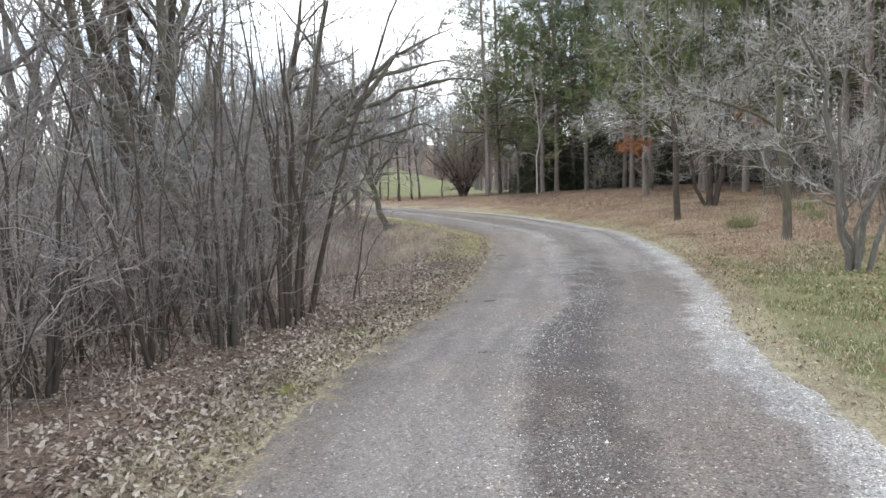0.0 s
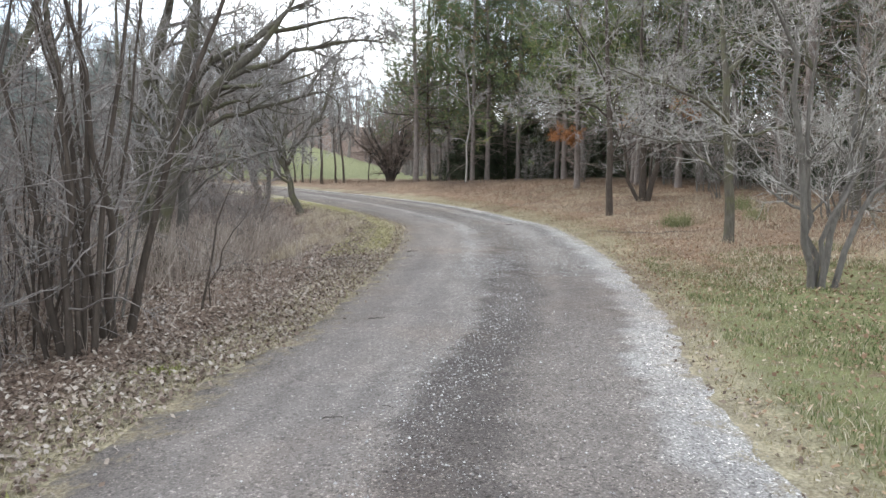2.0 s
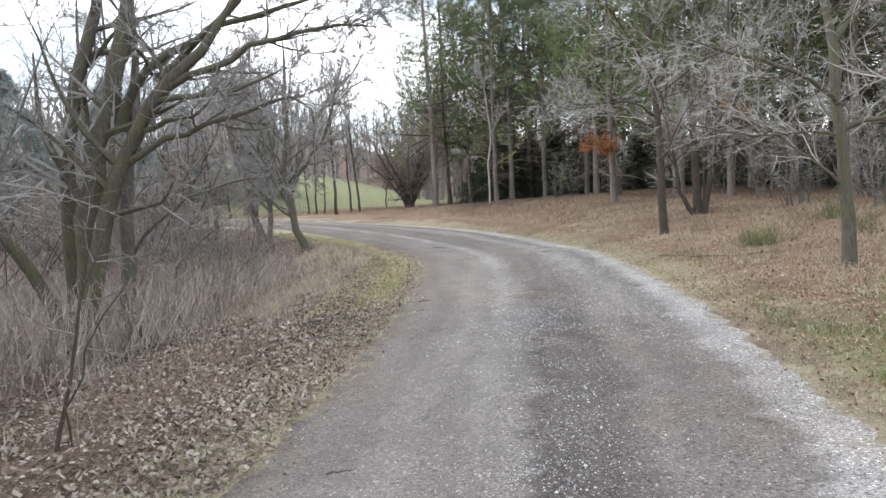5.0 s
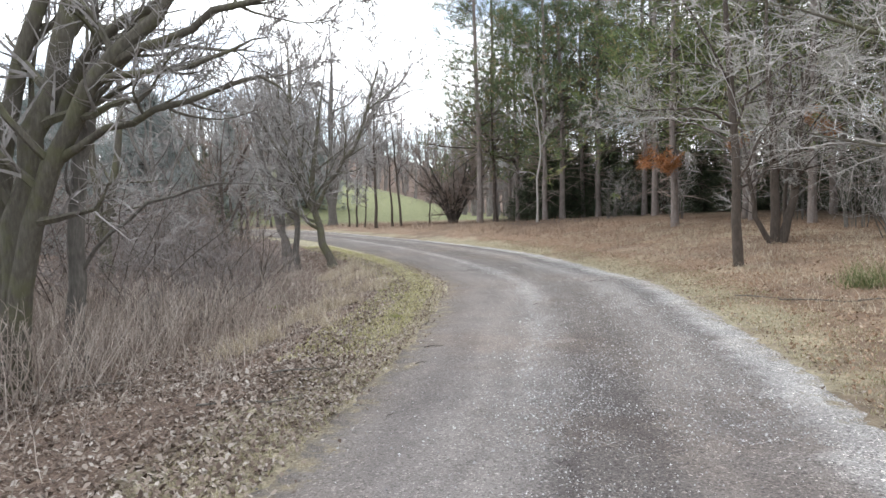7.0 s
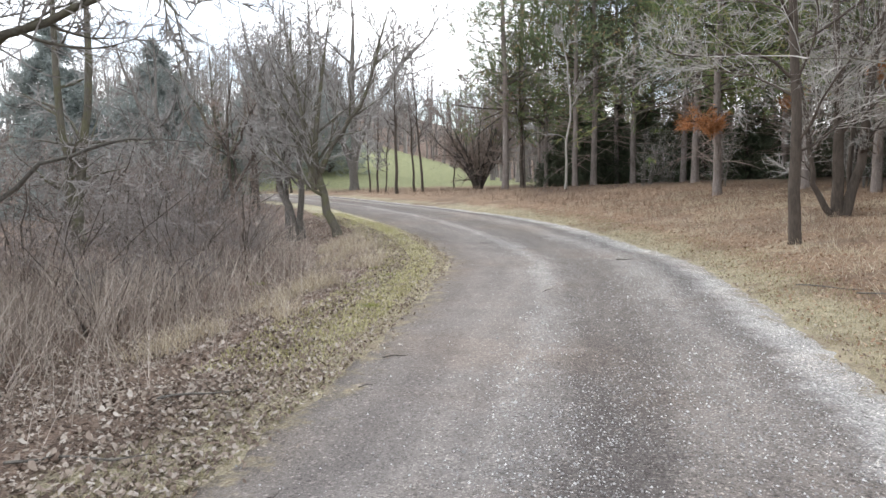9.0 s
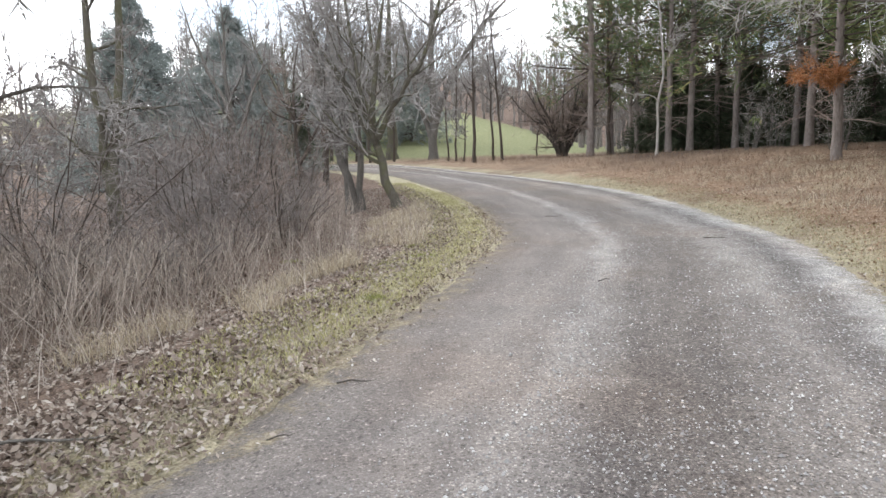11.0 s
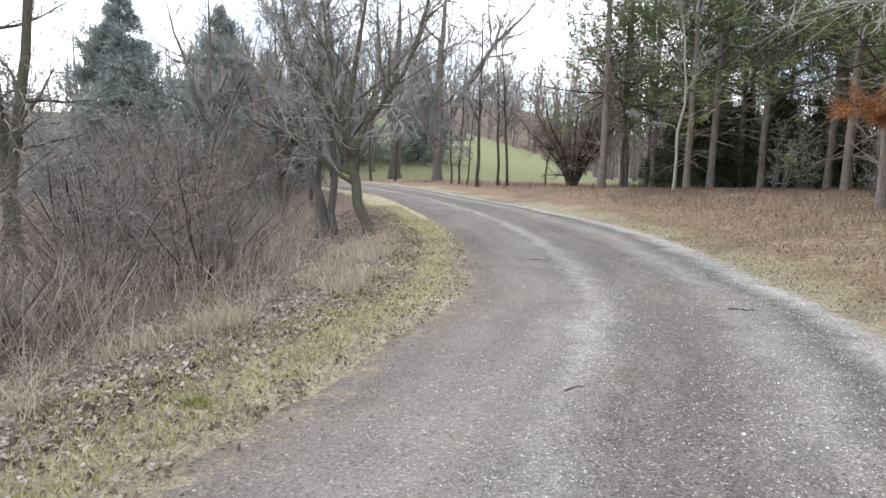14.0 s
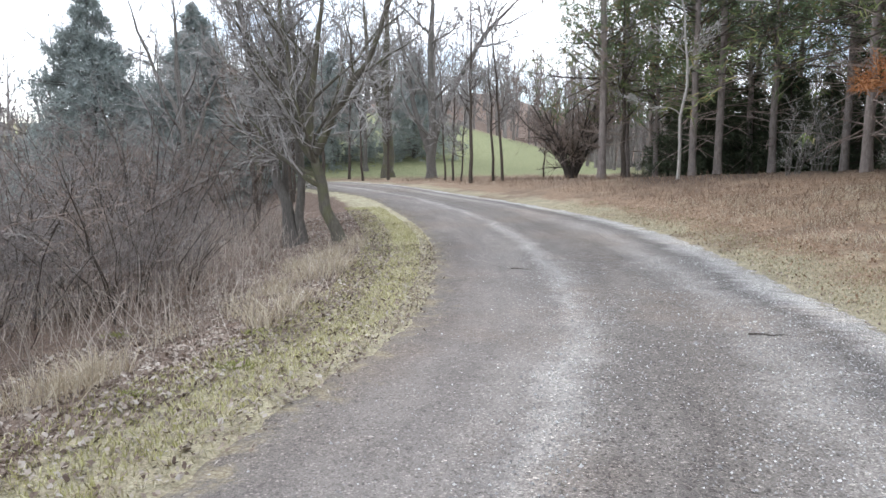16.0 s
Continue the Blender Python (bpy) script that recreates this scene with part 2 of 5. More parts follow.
def ground_material():
    m, n, l, b = shader("forest_ground", 0.95)
    co = n.new("ShaderNodeTexCoord").outputs["Object"]
    dl, dr, lawn, wood = attr(n, "left_of_road"), attr(n, "right_of_road"), attr(n, "lawn"), attr(n, "under_pines")
    n1, n2, n3 = noise_tex(n, l, co, 0.8, 5), noise_tex(n, l, co, 7.0, 6, 0.7), noise_tex(n, l, co, 42.0, 4, 0.7)
    litter = ramp(n, ((0.30, (0.062, 0.040, 0.031)), (0.46, (0.145, 0.103, 0.080)), (0.60, (0.265, 0.20, 0.16)), (0.74, (0.42, 0.35, 0.30))))
    l.new(n3, litter.inputs[0])
    russet = ramp(n, ((0.30, (0.135, 0.086, 0.057)), (0.5, (0.262, 0.184, 0.126)), (0.72, (0.44, 0.35, 0.258))))
    l.new(n3, russet.inputs[0])
    verge = ramp(n, ((0.28, (0.18, 0.158, 0.105)), (0.48, (0.325, 0.29, 0.198)), (0.7, (0.50, 0.455, 0.345))))
    l.new(n3, verge.inputs[0])
    # yellow-green left verge, raised above verge with its pale sunlight painted in
    mossy = ramp(n, ((0.28, (0.255, 0.23, 0.145)), (0.48, (0.44, 0.405, 0.27)), (0.7, (0.64, 0.60, 0.455))))
    l.new(n3, mossy.inputs[0])
    green = ramp(n, ((0.3, (0.165, 0.185, 0.09)), (0.7, (0.28, 0.285, 0.155))))
    l.new(n2, green.inputs[0])
    jl = maths(n, l, "ADD", dl, maths(n, l, "MULTIPLY", maths(n, l, "SUBTRACT", n1, 0.5), 1.1))
    jr = maths(n, l, "ADD", dr, maths(n, l, "MULTIPLY", maths(n, l, "SUBTRACT", n1, 0.5), 1.6))
    col = mixc(n, l, band(n, l, maths(n, l, "SUBTRACT", jl, maths(n, l, "MULTIPLY", attr(n, "wide_verge"), 0.3)), 0.4, 0.75), mixc(n, l, attr(n, "wide_verge"), verge.outputs[0], mossy.outputs[0]), litter.outputs[0])
    broken = band(n, l, noise_tex(n, l, co, 3.2, 5, 0.7), 0.40, 0.62)
    col = mixc(n, l, maths(n, l, "MULTIPLY", broken, 0.4), col, litter.outputs[0])
    right = mixc(n, l, band(n, l, jr, 0.3, 0.85), verge.outputs[0], russet.outputs[0])
    drift = noise_tex(n, l, co, 0.33, 5, 0.65)
    right = mixc(n, l, maths(n, l, "MULTIPLY", band(n, l, drift, 0.47, 0.63), 0.75), right, mixc(n, l, n3, (0.085, 0.056, 0.042), (0.25, 0.18, 0.135)))
    right = mixc(n, l, maths(n, l, "MULTIPLY", band(n, l, noise_tex(n, l, co, 0.55, 4, 0.6), 0.54, 0.68), 0.6), right, mixc(n, l, n3, (0.26, 0.21, 0.135), (0.58, 0.51, 0.37)))
    near_green = mixc(n, l, n3, (0.10, 0.118, 0.050), (0.29, 0.295, 0.15))
    right = mixc(n, l, maths(n, l, "MULTIPLY", attr(n, "near_grass"), band(n, l, n2, 0.32, 0.50)), right, near_green)
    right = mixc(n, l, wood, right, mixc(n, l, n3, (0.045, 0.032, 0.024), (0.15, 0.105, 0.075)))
    col = mixc(n, l, band(n, l, dr, -1.0, -0.8), col, right)
    col = mixc(n, l, lawn, col, green.outputs[0])
    col = mixc(n, l, 1.0, col, mixc(n, l, band(n, l, n2, 0.3, 0.7), (0.72, 0.72, 0.72), (1.15, 1.14, 1.12)), "MULTIPLY")
    l.new(col, b.inputs["Base Color"])
    bumped(n, l, b, maths(n, l, "ADD", maths(n, l, "MULTIPLY", n3, 0.5), n2), 0.8, 0.05)
    return m


# ---- mesh helpers ----
def mesh_of(name, verts, faces, material, smooth=False, attrs=None):
    """A mesh from arrays: verts (N,3), faces: one array (M,k) or several."""
    me = bpy.data.meshes.new(name)
    faces = [f for f in (faces if isinstance(faces, list) else [faces]) if len(f)]
    me.vertices.add(len(verts))
    me.vertices.foreach_set("co", np.ascontiguousarray(verts, dtype=np.float32).ravel())
    sizes = np.concatenate([np.full(len(f), f.shape[1], dtype=np.int32) for f in faces])
    loops = np.concatenate([f.ravel() for f in faces]).astype(np.int32)
    me.loops.add(len(loops))
    me.loops.foreach_set("vertex_index", loops)
    me.polygons.add(len(sizes))
    me.polygons.foreach_set("loop_start", np.concatenate([[0], np.cumsum(sizes)[:-1]]).astype(np.int32))
    me.polygons.foreach_set("use_smooth", np.full(len(sizes), smooth))
    me.update(calc_edges=True)
    for key, values in (attrs or {}).items():
        me.attributes.new(key, "FLOAT", "POINT").data.foreach_set("value", np.asarray(values, dtype=np.float32))
    me.materials.append(material)
    return me


def mesh_mixed(name, pieces):
    """One mesh from several (verts, faces, material)."""
    mats = []
    V, F, M, off = [], [], [], 0
    for v, f, m in pieces:
        if m not in mats:
            mats.append(m)
        V.append(v)
        F.append(f + off)
        M.append(np.full(len(f), mats.index(m), dtype=np.int32))
        off += len(v)
    order = sorted(range(len(F)), key=lambda i: F[i].shape[1])
    me = mesh_of(name, np.concatenate(V), [F[i] for i in order], mats[0], False)
    for m in mats[1:]:
        me.materials.append(m)
    me.polygons.foreach_set("material_index", np.concatenate([M[i] for i in order]))
    return me


def part(name, me, parent, label=""):
    ob = new(name, me)
    ob.parent = parent
    if label:
        ob["label"] = label
    return ob


def thing(name, label, category, m, group=""):
    ob = new(name)
    ob.matrix_basis = m
    return tagged(ob, label, category, group)


T_SPIN = np.random.default_rng(2).uniform(0, np.pi, 400000)


def tube_arrays(P, R, sides):
    """Tubes round many lines at once: P (T,n,3), R (T,n)."""
    T, n, _ = P.shape
    t = np.gradient(P, axis=1)
    t /= np.linalg.norm(t, axis=2, keepdims=True) + 1e-9
    ref = np.where(np.abs(t[:, :1, 2:3]) > 0.8, np.array([1.0, 0.1, 0.0]), np.array([0.1, 0.0, 1.0]))
    a = np.cross(t, np.broadcast_to(ref, t.shape))
    a /= np.linalg.norm(a, axis=2, keepdims=True) + 1e-9
    b = np.cross(t, a)
    if sides == 2:                                  # flat slivers for the finest far shoots
        a = a * np.cos(T_SPIN[:T, None, None]) + b * np.sin(T_SPIN[:T, None, None])
        V = np.stack([P - a * R[..., None], P + a * R[..., None]], axis=2).reshape(-1, 3)
        i = (np.arange(T)[:, None] * n * 2 + np.arange(n - 1)[None, :] * 2)
        return V, np.stack([i, i + 1, i + 3, i + 2], axis=-1).reshape(-1, 4)
    ang = np.arange(sides) * 2 * np.pi / sides
    ring = a[:, :, None, :] * np.cos(ang)[None, None, :, None] + b[:, :, None, :] * np.sin(ang)[None, None, :, None]
    V = (P[:, :, None, :] + ring * R[:, :, None, None]).reshape(-1, 3)
    i = np.arange(T)[:, None, None] * n * sides + np.arange(n - 1)[None, :, None] * sides
    k = np.arange(sides)[None, None, :]
    k2 = (k + 1) % sides
    F = np.stack([i + k, i + k2, i + sides + k2, i + sides + k], axis=-1).reshape(-1, 4)
    return V, F


def joined(pieces):
    V, F, off = [], [], 0
    for v, f in pieces:
        V.append(v)
        F.append(f + off)
        off += len(v)
    return np.concatenate(V), np.concatenate(F)


def grow(rng, p, d, L, r, n, wander, up, tip=0.25):
    """Wandering lines from points p in directions d."""
    T = len(p)
    P = np.zeros((T, n, 3))
    D = np.zeros((T, n, 3))
    P[:, 0], D[:, 0] = p, d
    d = d.copy()
    for i in range(1, n):
        d = d + rng.normal(0, wander, (T, 3))
        d[:, 2] += up
        d /= np.linalg.norm(d, axis=1, keepdims=True)
        P[:, i] = P[:, i - 1] + d * (L / (n - 1))[:, None]
        D[:, i] = d
    R = r[:, None] * (1 - np.linspace(0, 1, n) * (1 - tip))[None, :]
    return P, R, D


def spawn(rng, P, R, D, k, f0, f1, angle, spread, length, fall, rfac, rmin=0.0, rmax=9.0):
    """k side shoots from each line."""
    T, n, _ = P.shape
    f = rng.uniform(f0, f1, (T, k))
    x = f * (n - 1)
    i = np.minimum(x.astype(int), n - 2)
    w = (x - i)[..., None]
    t = np.arange(T)[:, None]
    p = P[t, i] * (1 - w) + P[t, i + 1] * w
    d = D[t, i + 1]
    r = (R[t, i] * (1 - w[..., 0]) + R[t, i + 1] * w[..., 0])
    side = rng.normal(0, 1, (T, k, 3))
    side -= d * (side * d).sum(-1, keepdims=True)
    side /= np.linalg.norm(side, axis=-1, keepdims=True)
    a = np.radians(angle + rng.normal(0, spread, (T, k, 1)))
    nd = d * np.cos(a) + side * np.sin(a)
    run = np.linalg.norm(np.diff(P, axis=1), axis=2).sum(1)[:, None]
    ln = run * length * (1 - fall * f) * rng.uniform(0.55, 1.2, (T, k))
    return p.reshape(-1, 3), nd.reshape(-1, 3), ln.ravel(), np.clip(r.ravel() * rfac, rmin, rmax)


def along(points, n, rng, jitter=0.0):
    """A smooth line of n points through control points."""
    c = np.array(points, dtype=float)
    c = np.vstack([2 * c[0] - c[1], c, 2 * c[-1] - c[-2]])
    out = []
    for s in np.linspace(0, len(c) - 3 - 1e-6, n):
        i, u = int(s), s - int(s)
        a, b, e, g = c[i:i + 4]
        out.append(0.5 * (2 * b + (e - a) * u + (2 * a - 5 * b + 4 * e - g) * u * u + (3 * b - a - 3 * e + g) * u ** 3))
    out = np.array(out)
    out[1:-1] += rng.normal(0, jitter, out[1:-1].shape)
    return out


def woody(rng, stems, levels, n0=12, jitter=0.02, flare=1.35, sides0=9):
    """Stems: (control points, root radius, tip radius). Levels: shoot settings. Gives the tube arrays of each level."""
    P = np.array([along(c, n0, rng, jitter) for c, _, _ in stems])
    ease = np.clip((1 - np.linspace(0, 1, n0)) / 0.3, 0.12, 1)
    R = np.array([np.linspace(a, b, n0) * ease for _, a, b in stems])
    R[:, 0] *= flare
    D = np.gradient(P, axis=1)
    D /= np.linalg.norm(D, axis=2, keepdims=True)
    got = [tube_arrays(P, R, sides0)]
    for s in levels:
        p, d, ln, r = spawn(rng, P, R, D, s["k"], s.get("f0", 0.3), s.get("f1", 0.98), s.get("angle", 50), s.get("spread", 12), s["length"], s.get("fall", 0.4), s.get("rfac", 0.55), s.get("rmin", 0.003), s.get("rmax", 9.0))
        P, R, D = grow(rng, p, d, ln, r, s.get("n", 5), s.get("wander", 0.16), s.get("up", 0.04), s.get("tip", 0.16))
        got.append(tube_arrays(P, R, s.get("sides", 3)))
    return got, (P, R, D)


def tufts(rng, c, d, blades, length, width, spread):
    """Needle tufts: slim triangles round points c with axes d."""
    T = len(c)
    way = d[:, None, :] + rng.normal(0, spread, (T, blades, 3))
    way /= np.linalg.norm(way, axis=2, keepdims=True)
    ln = length * rng.uniform(0.6, 1.2, (T, blades, 1))
    side = np.cross(way, rng.normal(0, 1, (T, blades, 3)))
    side *= width * 0.5 / (np.linalg.norm(side, axis=2, keepdims=True) + 1e-9)
    base = np.broadcast_to(c[:, None, :], way.shape) + rng.normal(0, length * 0.25, way.shape)
    V = np.stack([base - side, base + side, base + way * ln], axis=2).reshape(-1, 3)
    return V, np.arange(len(V)).reshape(-1, 3)


# ---- the plan: road edges and the lie of the land ----
LEFT_EDGE = ((-2.45, -30), (-2.4, -10), (-1.62, 2.8), (-0.42, 7.6), (0.52, 13), (1.02, 19), (0.75, 22.1), (-0.7, 27.5), (-3.4, 33.6), (-6.5, 39), (-12, 44.5), (-20, 49.5), (-60, 66), (-140, 95))
RIGHT_EDGE = ((0.95, -30), (1.0, -10), (2.24, 3.2), (3.50, 7.8), (4.70, 13), (5.52, 19), (5.36, 22), (4.55, 27.7), (2.3, 32.9), (-2.4, 39.8), (-8.6, 48.2), (-17, 54), (-58, 71), (-138, 100))
PLAN = np.random.default_rng(3)
LINE_L, LINE_R = along(LEFT_EDGE, 1500, PLAN), along(RIGHT_EDGE, 1500, PLAN)


def edge_x(line, y):
    return np.interp(y, line[:, 1], line[:, 0])


def off_left(x, y):
    s = (edge_x(LINE_L, y + 0.5) - edge_x(LINE_L, y - 0.5))
    return (edge_x(LINE_L, y) - x) / np.sqrt(1 + s * s)


def off_right(x, y):
    s = (edge_x(LINE_R, y + 0.5) - edge_x(LINE_R, y - 0.5))
    return (x - edge_x(LINE_R, y)) / np.sqrt(1 + s * s)


def smooth01(v, a, b):
    t = np.clip((v - a) / (b - a), 0, 1)
    return t * t * (3 - 2 * t)


def lie(x, y):
    """Height of the land."""
    x, y = np.asarray(x, dtype=float), np.asarray(y, dtype=float)
    z = 0.05 + 0.9 * smooth01(y, 21, 52) + 0.35 * smooth01(y, 45, 80)
    dl, dr = off_left(x, y), off_right(x, y)
    z = z + np.where(dr > 0, 1.15 * (1 - np.exp(-np.maximum(dr, 0) / 6.0)) * (0.6 + 0.4 * smooth01(y, 13, 19)), 0) * (1 - 0.75 * smooth01(y, 34, 48))
    ditch = 0.16 + 0.30 * smooth01(y, 8, 18) - 0.10 * smooth01(y, 28, 40)
    z = z - ditch * smooth01(dl, 0.7, 3.4) * (1 - smooth01(y, 44, 54))
    hill = smooth01(y, 53, 86) * np.clip(5.0 - 0.29 * (x + 12), 0.15, 6.4)
    z = z + hill + 8.0 * smooth01(y, 86, 140) * smooth01(x, -75, -25) + 0.8 * smooth01(-x, 40, 100) * smooth01(y, -60, 30) + 4.0 * smooth01(x, 40, 200)
    return z


def bumps(x, y):
    return 0.035 * np.sin(x * 2.3 + 1.3 * np.sin(y * 1.7)) * np.sin(y * 2.1 + 0.8 * np.sin(x * 2.9)) + 0.018 * np.sin(x * 7.1 + y * 3.3) * np.sin(y * 6.3 - x * 2.2)


def land(x, y):
    """The surface beside the road, lumpy away from it."""
    d = np.maximum(off_left(x, y), off_right(x, y))
    return lie(x, y) + bumps(np.asarray(x), np.asarray(y)) * smooth01(d, 0.1, 1.2)


def spot(x, y, sink=0.06, turn=0.0, size=1.0):
    return pose(x, y, float(land(x, y)) - sink, 0, 0, turn) @ Matrix.Scale(size, 4)


def build_ground():
    def steps(fine0, fine1, fine, lo, hi):
        mid = list(np.arange(fine0, fine1 + 1e-6, fine))
        s, v = fine, fine1
        up = []
        while v < hi:
            s *= 1.17
            v += s
            up.append(v)
        s, v, down = fine, fine0, []
        while v > lo:
            s *= 1.17
            v -= s
            down.append(v)
        return np.array(down[::-1] + mid + up)
    xs, ys = steps(-8, 12, 0.2, -1500, 1500), steps(-3, 36, 0.22, -1200, 2500)
    X, Y = np.meshgrid(xs, ys)
    dl, dr = off_left(X, Y), off_right(X, Y)
    inside = np.minimum(-dl, -dr)
    Z = land(X, Y) - 0.10 * smooth01(inside, 0.12, 0.5)
    nx, ny = len(xs), len(ys)
    i = (np.arange(ny - 1)[:, None] * nx + np.arange(nx - 1)[None, :])
    F = np.stack([i, i + 1, i + nx + 1, i + nx], axis=-1).reshape(-1, 4)
    lawn = smooth01(Y, 52, 56) * (1 - smooth01(Y, 84, 88)) * (1 - smooth01(X, 3, 9)) * smooth01(off_right(X, Y), 1.0, 3.0)
    lawn = np.maximum(lawn, smooth01(-X, 14, 16) * smooth01(Y, 44, 49) * (1 - smooth01(-X, 18, 21)) * smooth01(off_left(X, Y), 0.8, 2.0))
    far = smooth01(Y, 82, 86) > 0.5
    dl, dr = np.where(far, 5.0, dl), np.where(far, -5.0, dr)
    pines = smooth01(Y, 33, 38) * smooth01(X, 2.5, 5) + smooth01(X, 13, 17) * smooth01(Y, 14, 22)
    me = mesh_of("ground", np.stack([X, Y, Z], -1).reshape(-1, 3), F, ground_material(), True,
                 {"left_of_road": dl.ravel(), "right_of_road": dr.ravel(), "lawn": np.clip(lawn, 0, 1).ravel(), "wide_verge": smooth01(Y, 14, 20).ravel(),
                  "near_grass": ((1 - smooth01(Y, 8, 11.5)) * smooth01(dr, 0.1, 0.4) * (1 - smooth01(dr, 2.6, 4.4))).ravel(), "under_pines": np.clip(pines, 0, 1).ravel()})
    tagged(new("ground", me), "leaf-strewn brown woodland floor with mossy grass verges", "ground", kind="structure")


def build_road():
    rng = np.random.default_rng(8)
    l, r = along(LEFT_EDGE[:13], 900, rng), along(RIGHT_EDGE[:13], 900, rng)
    n, k = len(l), 29
    u = np.linspace(0, 1, k)
    s = np.arange(n)
    lw = 0.07 * np.sin(s * 0.61) * np.sin(s * 0.23 + 1) + 0.04 * np.sin(s * 1.7)
    rw = 0.09 * np.sin(s * 0.47 + 2) * np.sin(s * 0.19) + 0.05 * np.sin(s * 1.3)
    way = (r - l) / np.linalg.norm(r - l, axis=1, keepdims=True)
    l, r = l - way * (0.05 + lw)[:, None], r + way * (0.05 + rw)[:, None]
    XY = l[:, None, :] * (1 - u)[None, :, None] + r[:, None, :] * u[None, :, None]
    X, Y = XY[..., 0], XY[..., 1]
    crown = 0.045 * (1 - (2 * u - 1) ** 4)[None, :] - 0.012 * np.exp(-((u - 0.28) / 0.1) ** 2)[None, :] - 0.012 * np.exp(-((u - 0.72) / 0.1) ** 2)[None, :]
    Z = lie(X, Y) + crown - 0.02 + 0.006 * np.sin(X * 5.1 + Y * 2.3) * np.sin(Y * 4.7)
    i = (np.arange(n - 1)[:, None] * k + np.arange(k - 1)[None, :])
    F = np.stack([i, i + 1, i + k + 1, i + k], axis=-1).reshape(-1, 4)
    me = mesh_of("road", np.stack([X, Y, Z], -1).reshape(-1, 3), F, road_material(), True,
                 {"across": np.broadcast_to(u, X.shape).ravel(), "along": np.broadcast_to(Y[:, :1], X.shape).ravel(),
                  "edge": (np.minimum(u * 0.8, 1 - u)[None, :] * np.linalg.norm(r - l, axis=1)[:, None]).ravel()})
    tagged(new("road", me), "curving grey gravel road with worn wheel tracks", "road", kind="structure")


def road_z(x, y):
    return lie(x, y) + 0.02


build_ground()
build_road()


# ---- trees and shrubs ----
def tree(name, label, category, x, y, stems, levels, bark_mat, twig_mat, seed, group="", sink=0.1, jitter=0.03, n0=12, flare=1.4, thick=1.0):
    """A bare tree at x, y. Stems are given relative to its foot."""
    rng = np.random.default_rng(seed)
    levels = [{**v, "rmin": v.get("rmin", 0.004) * thick} for v in levels]
    got, _ = woody(rng, stems, levels, n0, jitter, flare)
    ob = thing(name, label, category, spot(x, y, sink), group)
    if len(stems) == 1:
        part("trunk", mesh_of("trunk", *got[0], bark_mat, True), ob)
    else:
        nv, nf = len(got[0][0]) // len(stems), len(got[0][1]) // len(stems)
        for i in range(len(stems)):
            part("trunk", mesh_of("trunk", got[0][0][i * nv:(i + 1) * nv], got[0][1][:nf], bark_mat, True), ob)
    part("crown", mesh_mixed("crown", [(*got[1], bark_mat)] + [(*g, twig_mat) for g in got[2:]]), ob)
    return ob


def rel(points, x, y):
    """World points made relative to a foot at x, y on the land, with the first put below ground."""
    z = float(land(x, y)) - 0.1
    return [(a - x, b - y, c - z) for a, b, c in points]


FINE = [dict(k=9, f0=0.12, angle=42, length=0.62, n=5, wander=0.18, up=0.05, sides=3, rfac=0.55, rmin=0.004), dict(k=7, f0=0.12, angle=42, length=0.6, n=4, wander=0.2, up=0.04, sides=2, rfac=0.7, rmin=0.0045)]


def limbs_then(k, length, angle=50, f0=0.35, up=0.06, fall=0.45, rfac=0.5, fine=FINE, wander=0.14):
    return [dict(k=k, f0=f0, angle=angle, length=length, n=8, wander=wander, up=up, sides=5, rfac=rfac, fall=fall)] + fine

DENSE = [dict(k=9, f0=0.12, angle=46, length=0.68, n=6, wander=0.12, up=0.02, sides=3, rfac=0.55, rmin=0.006), dict(k=7, f0=0.12, angle=42, length=0.6, n=4, wander=0.13, up=0.02, sides=2, rfac=0.7, rmin=0.005)]

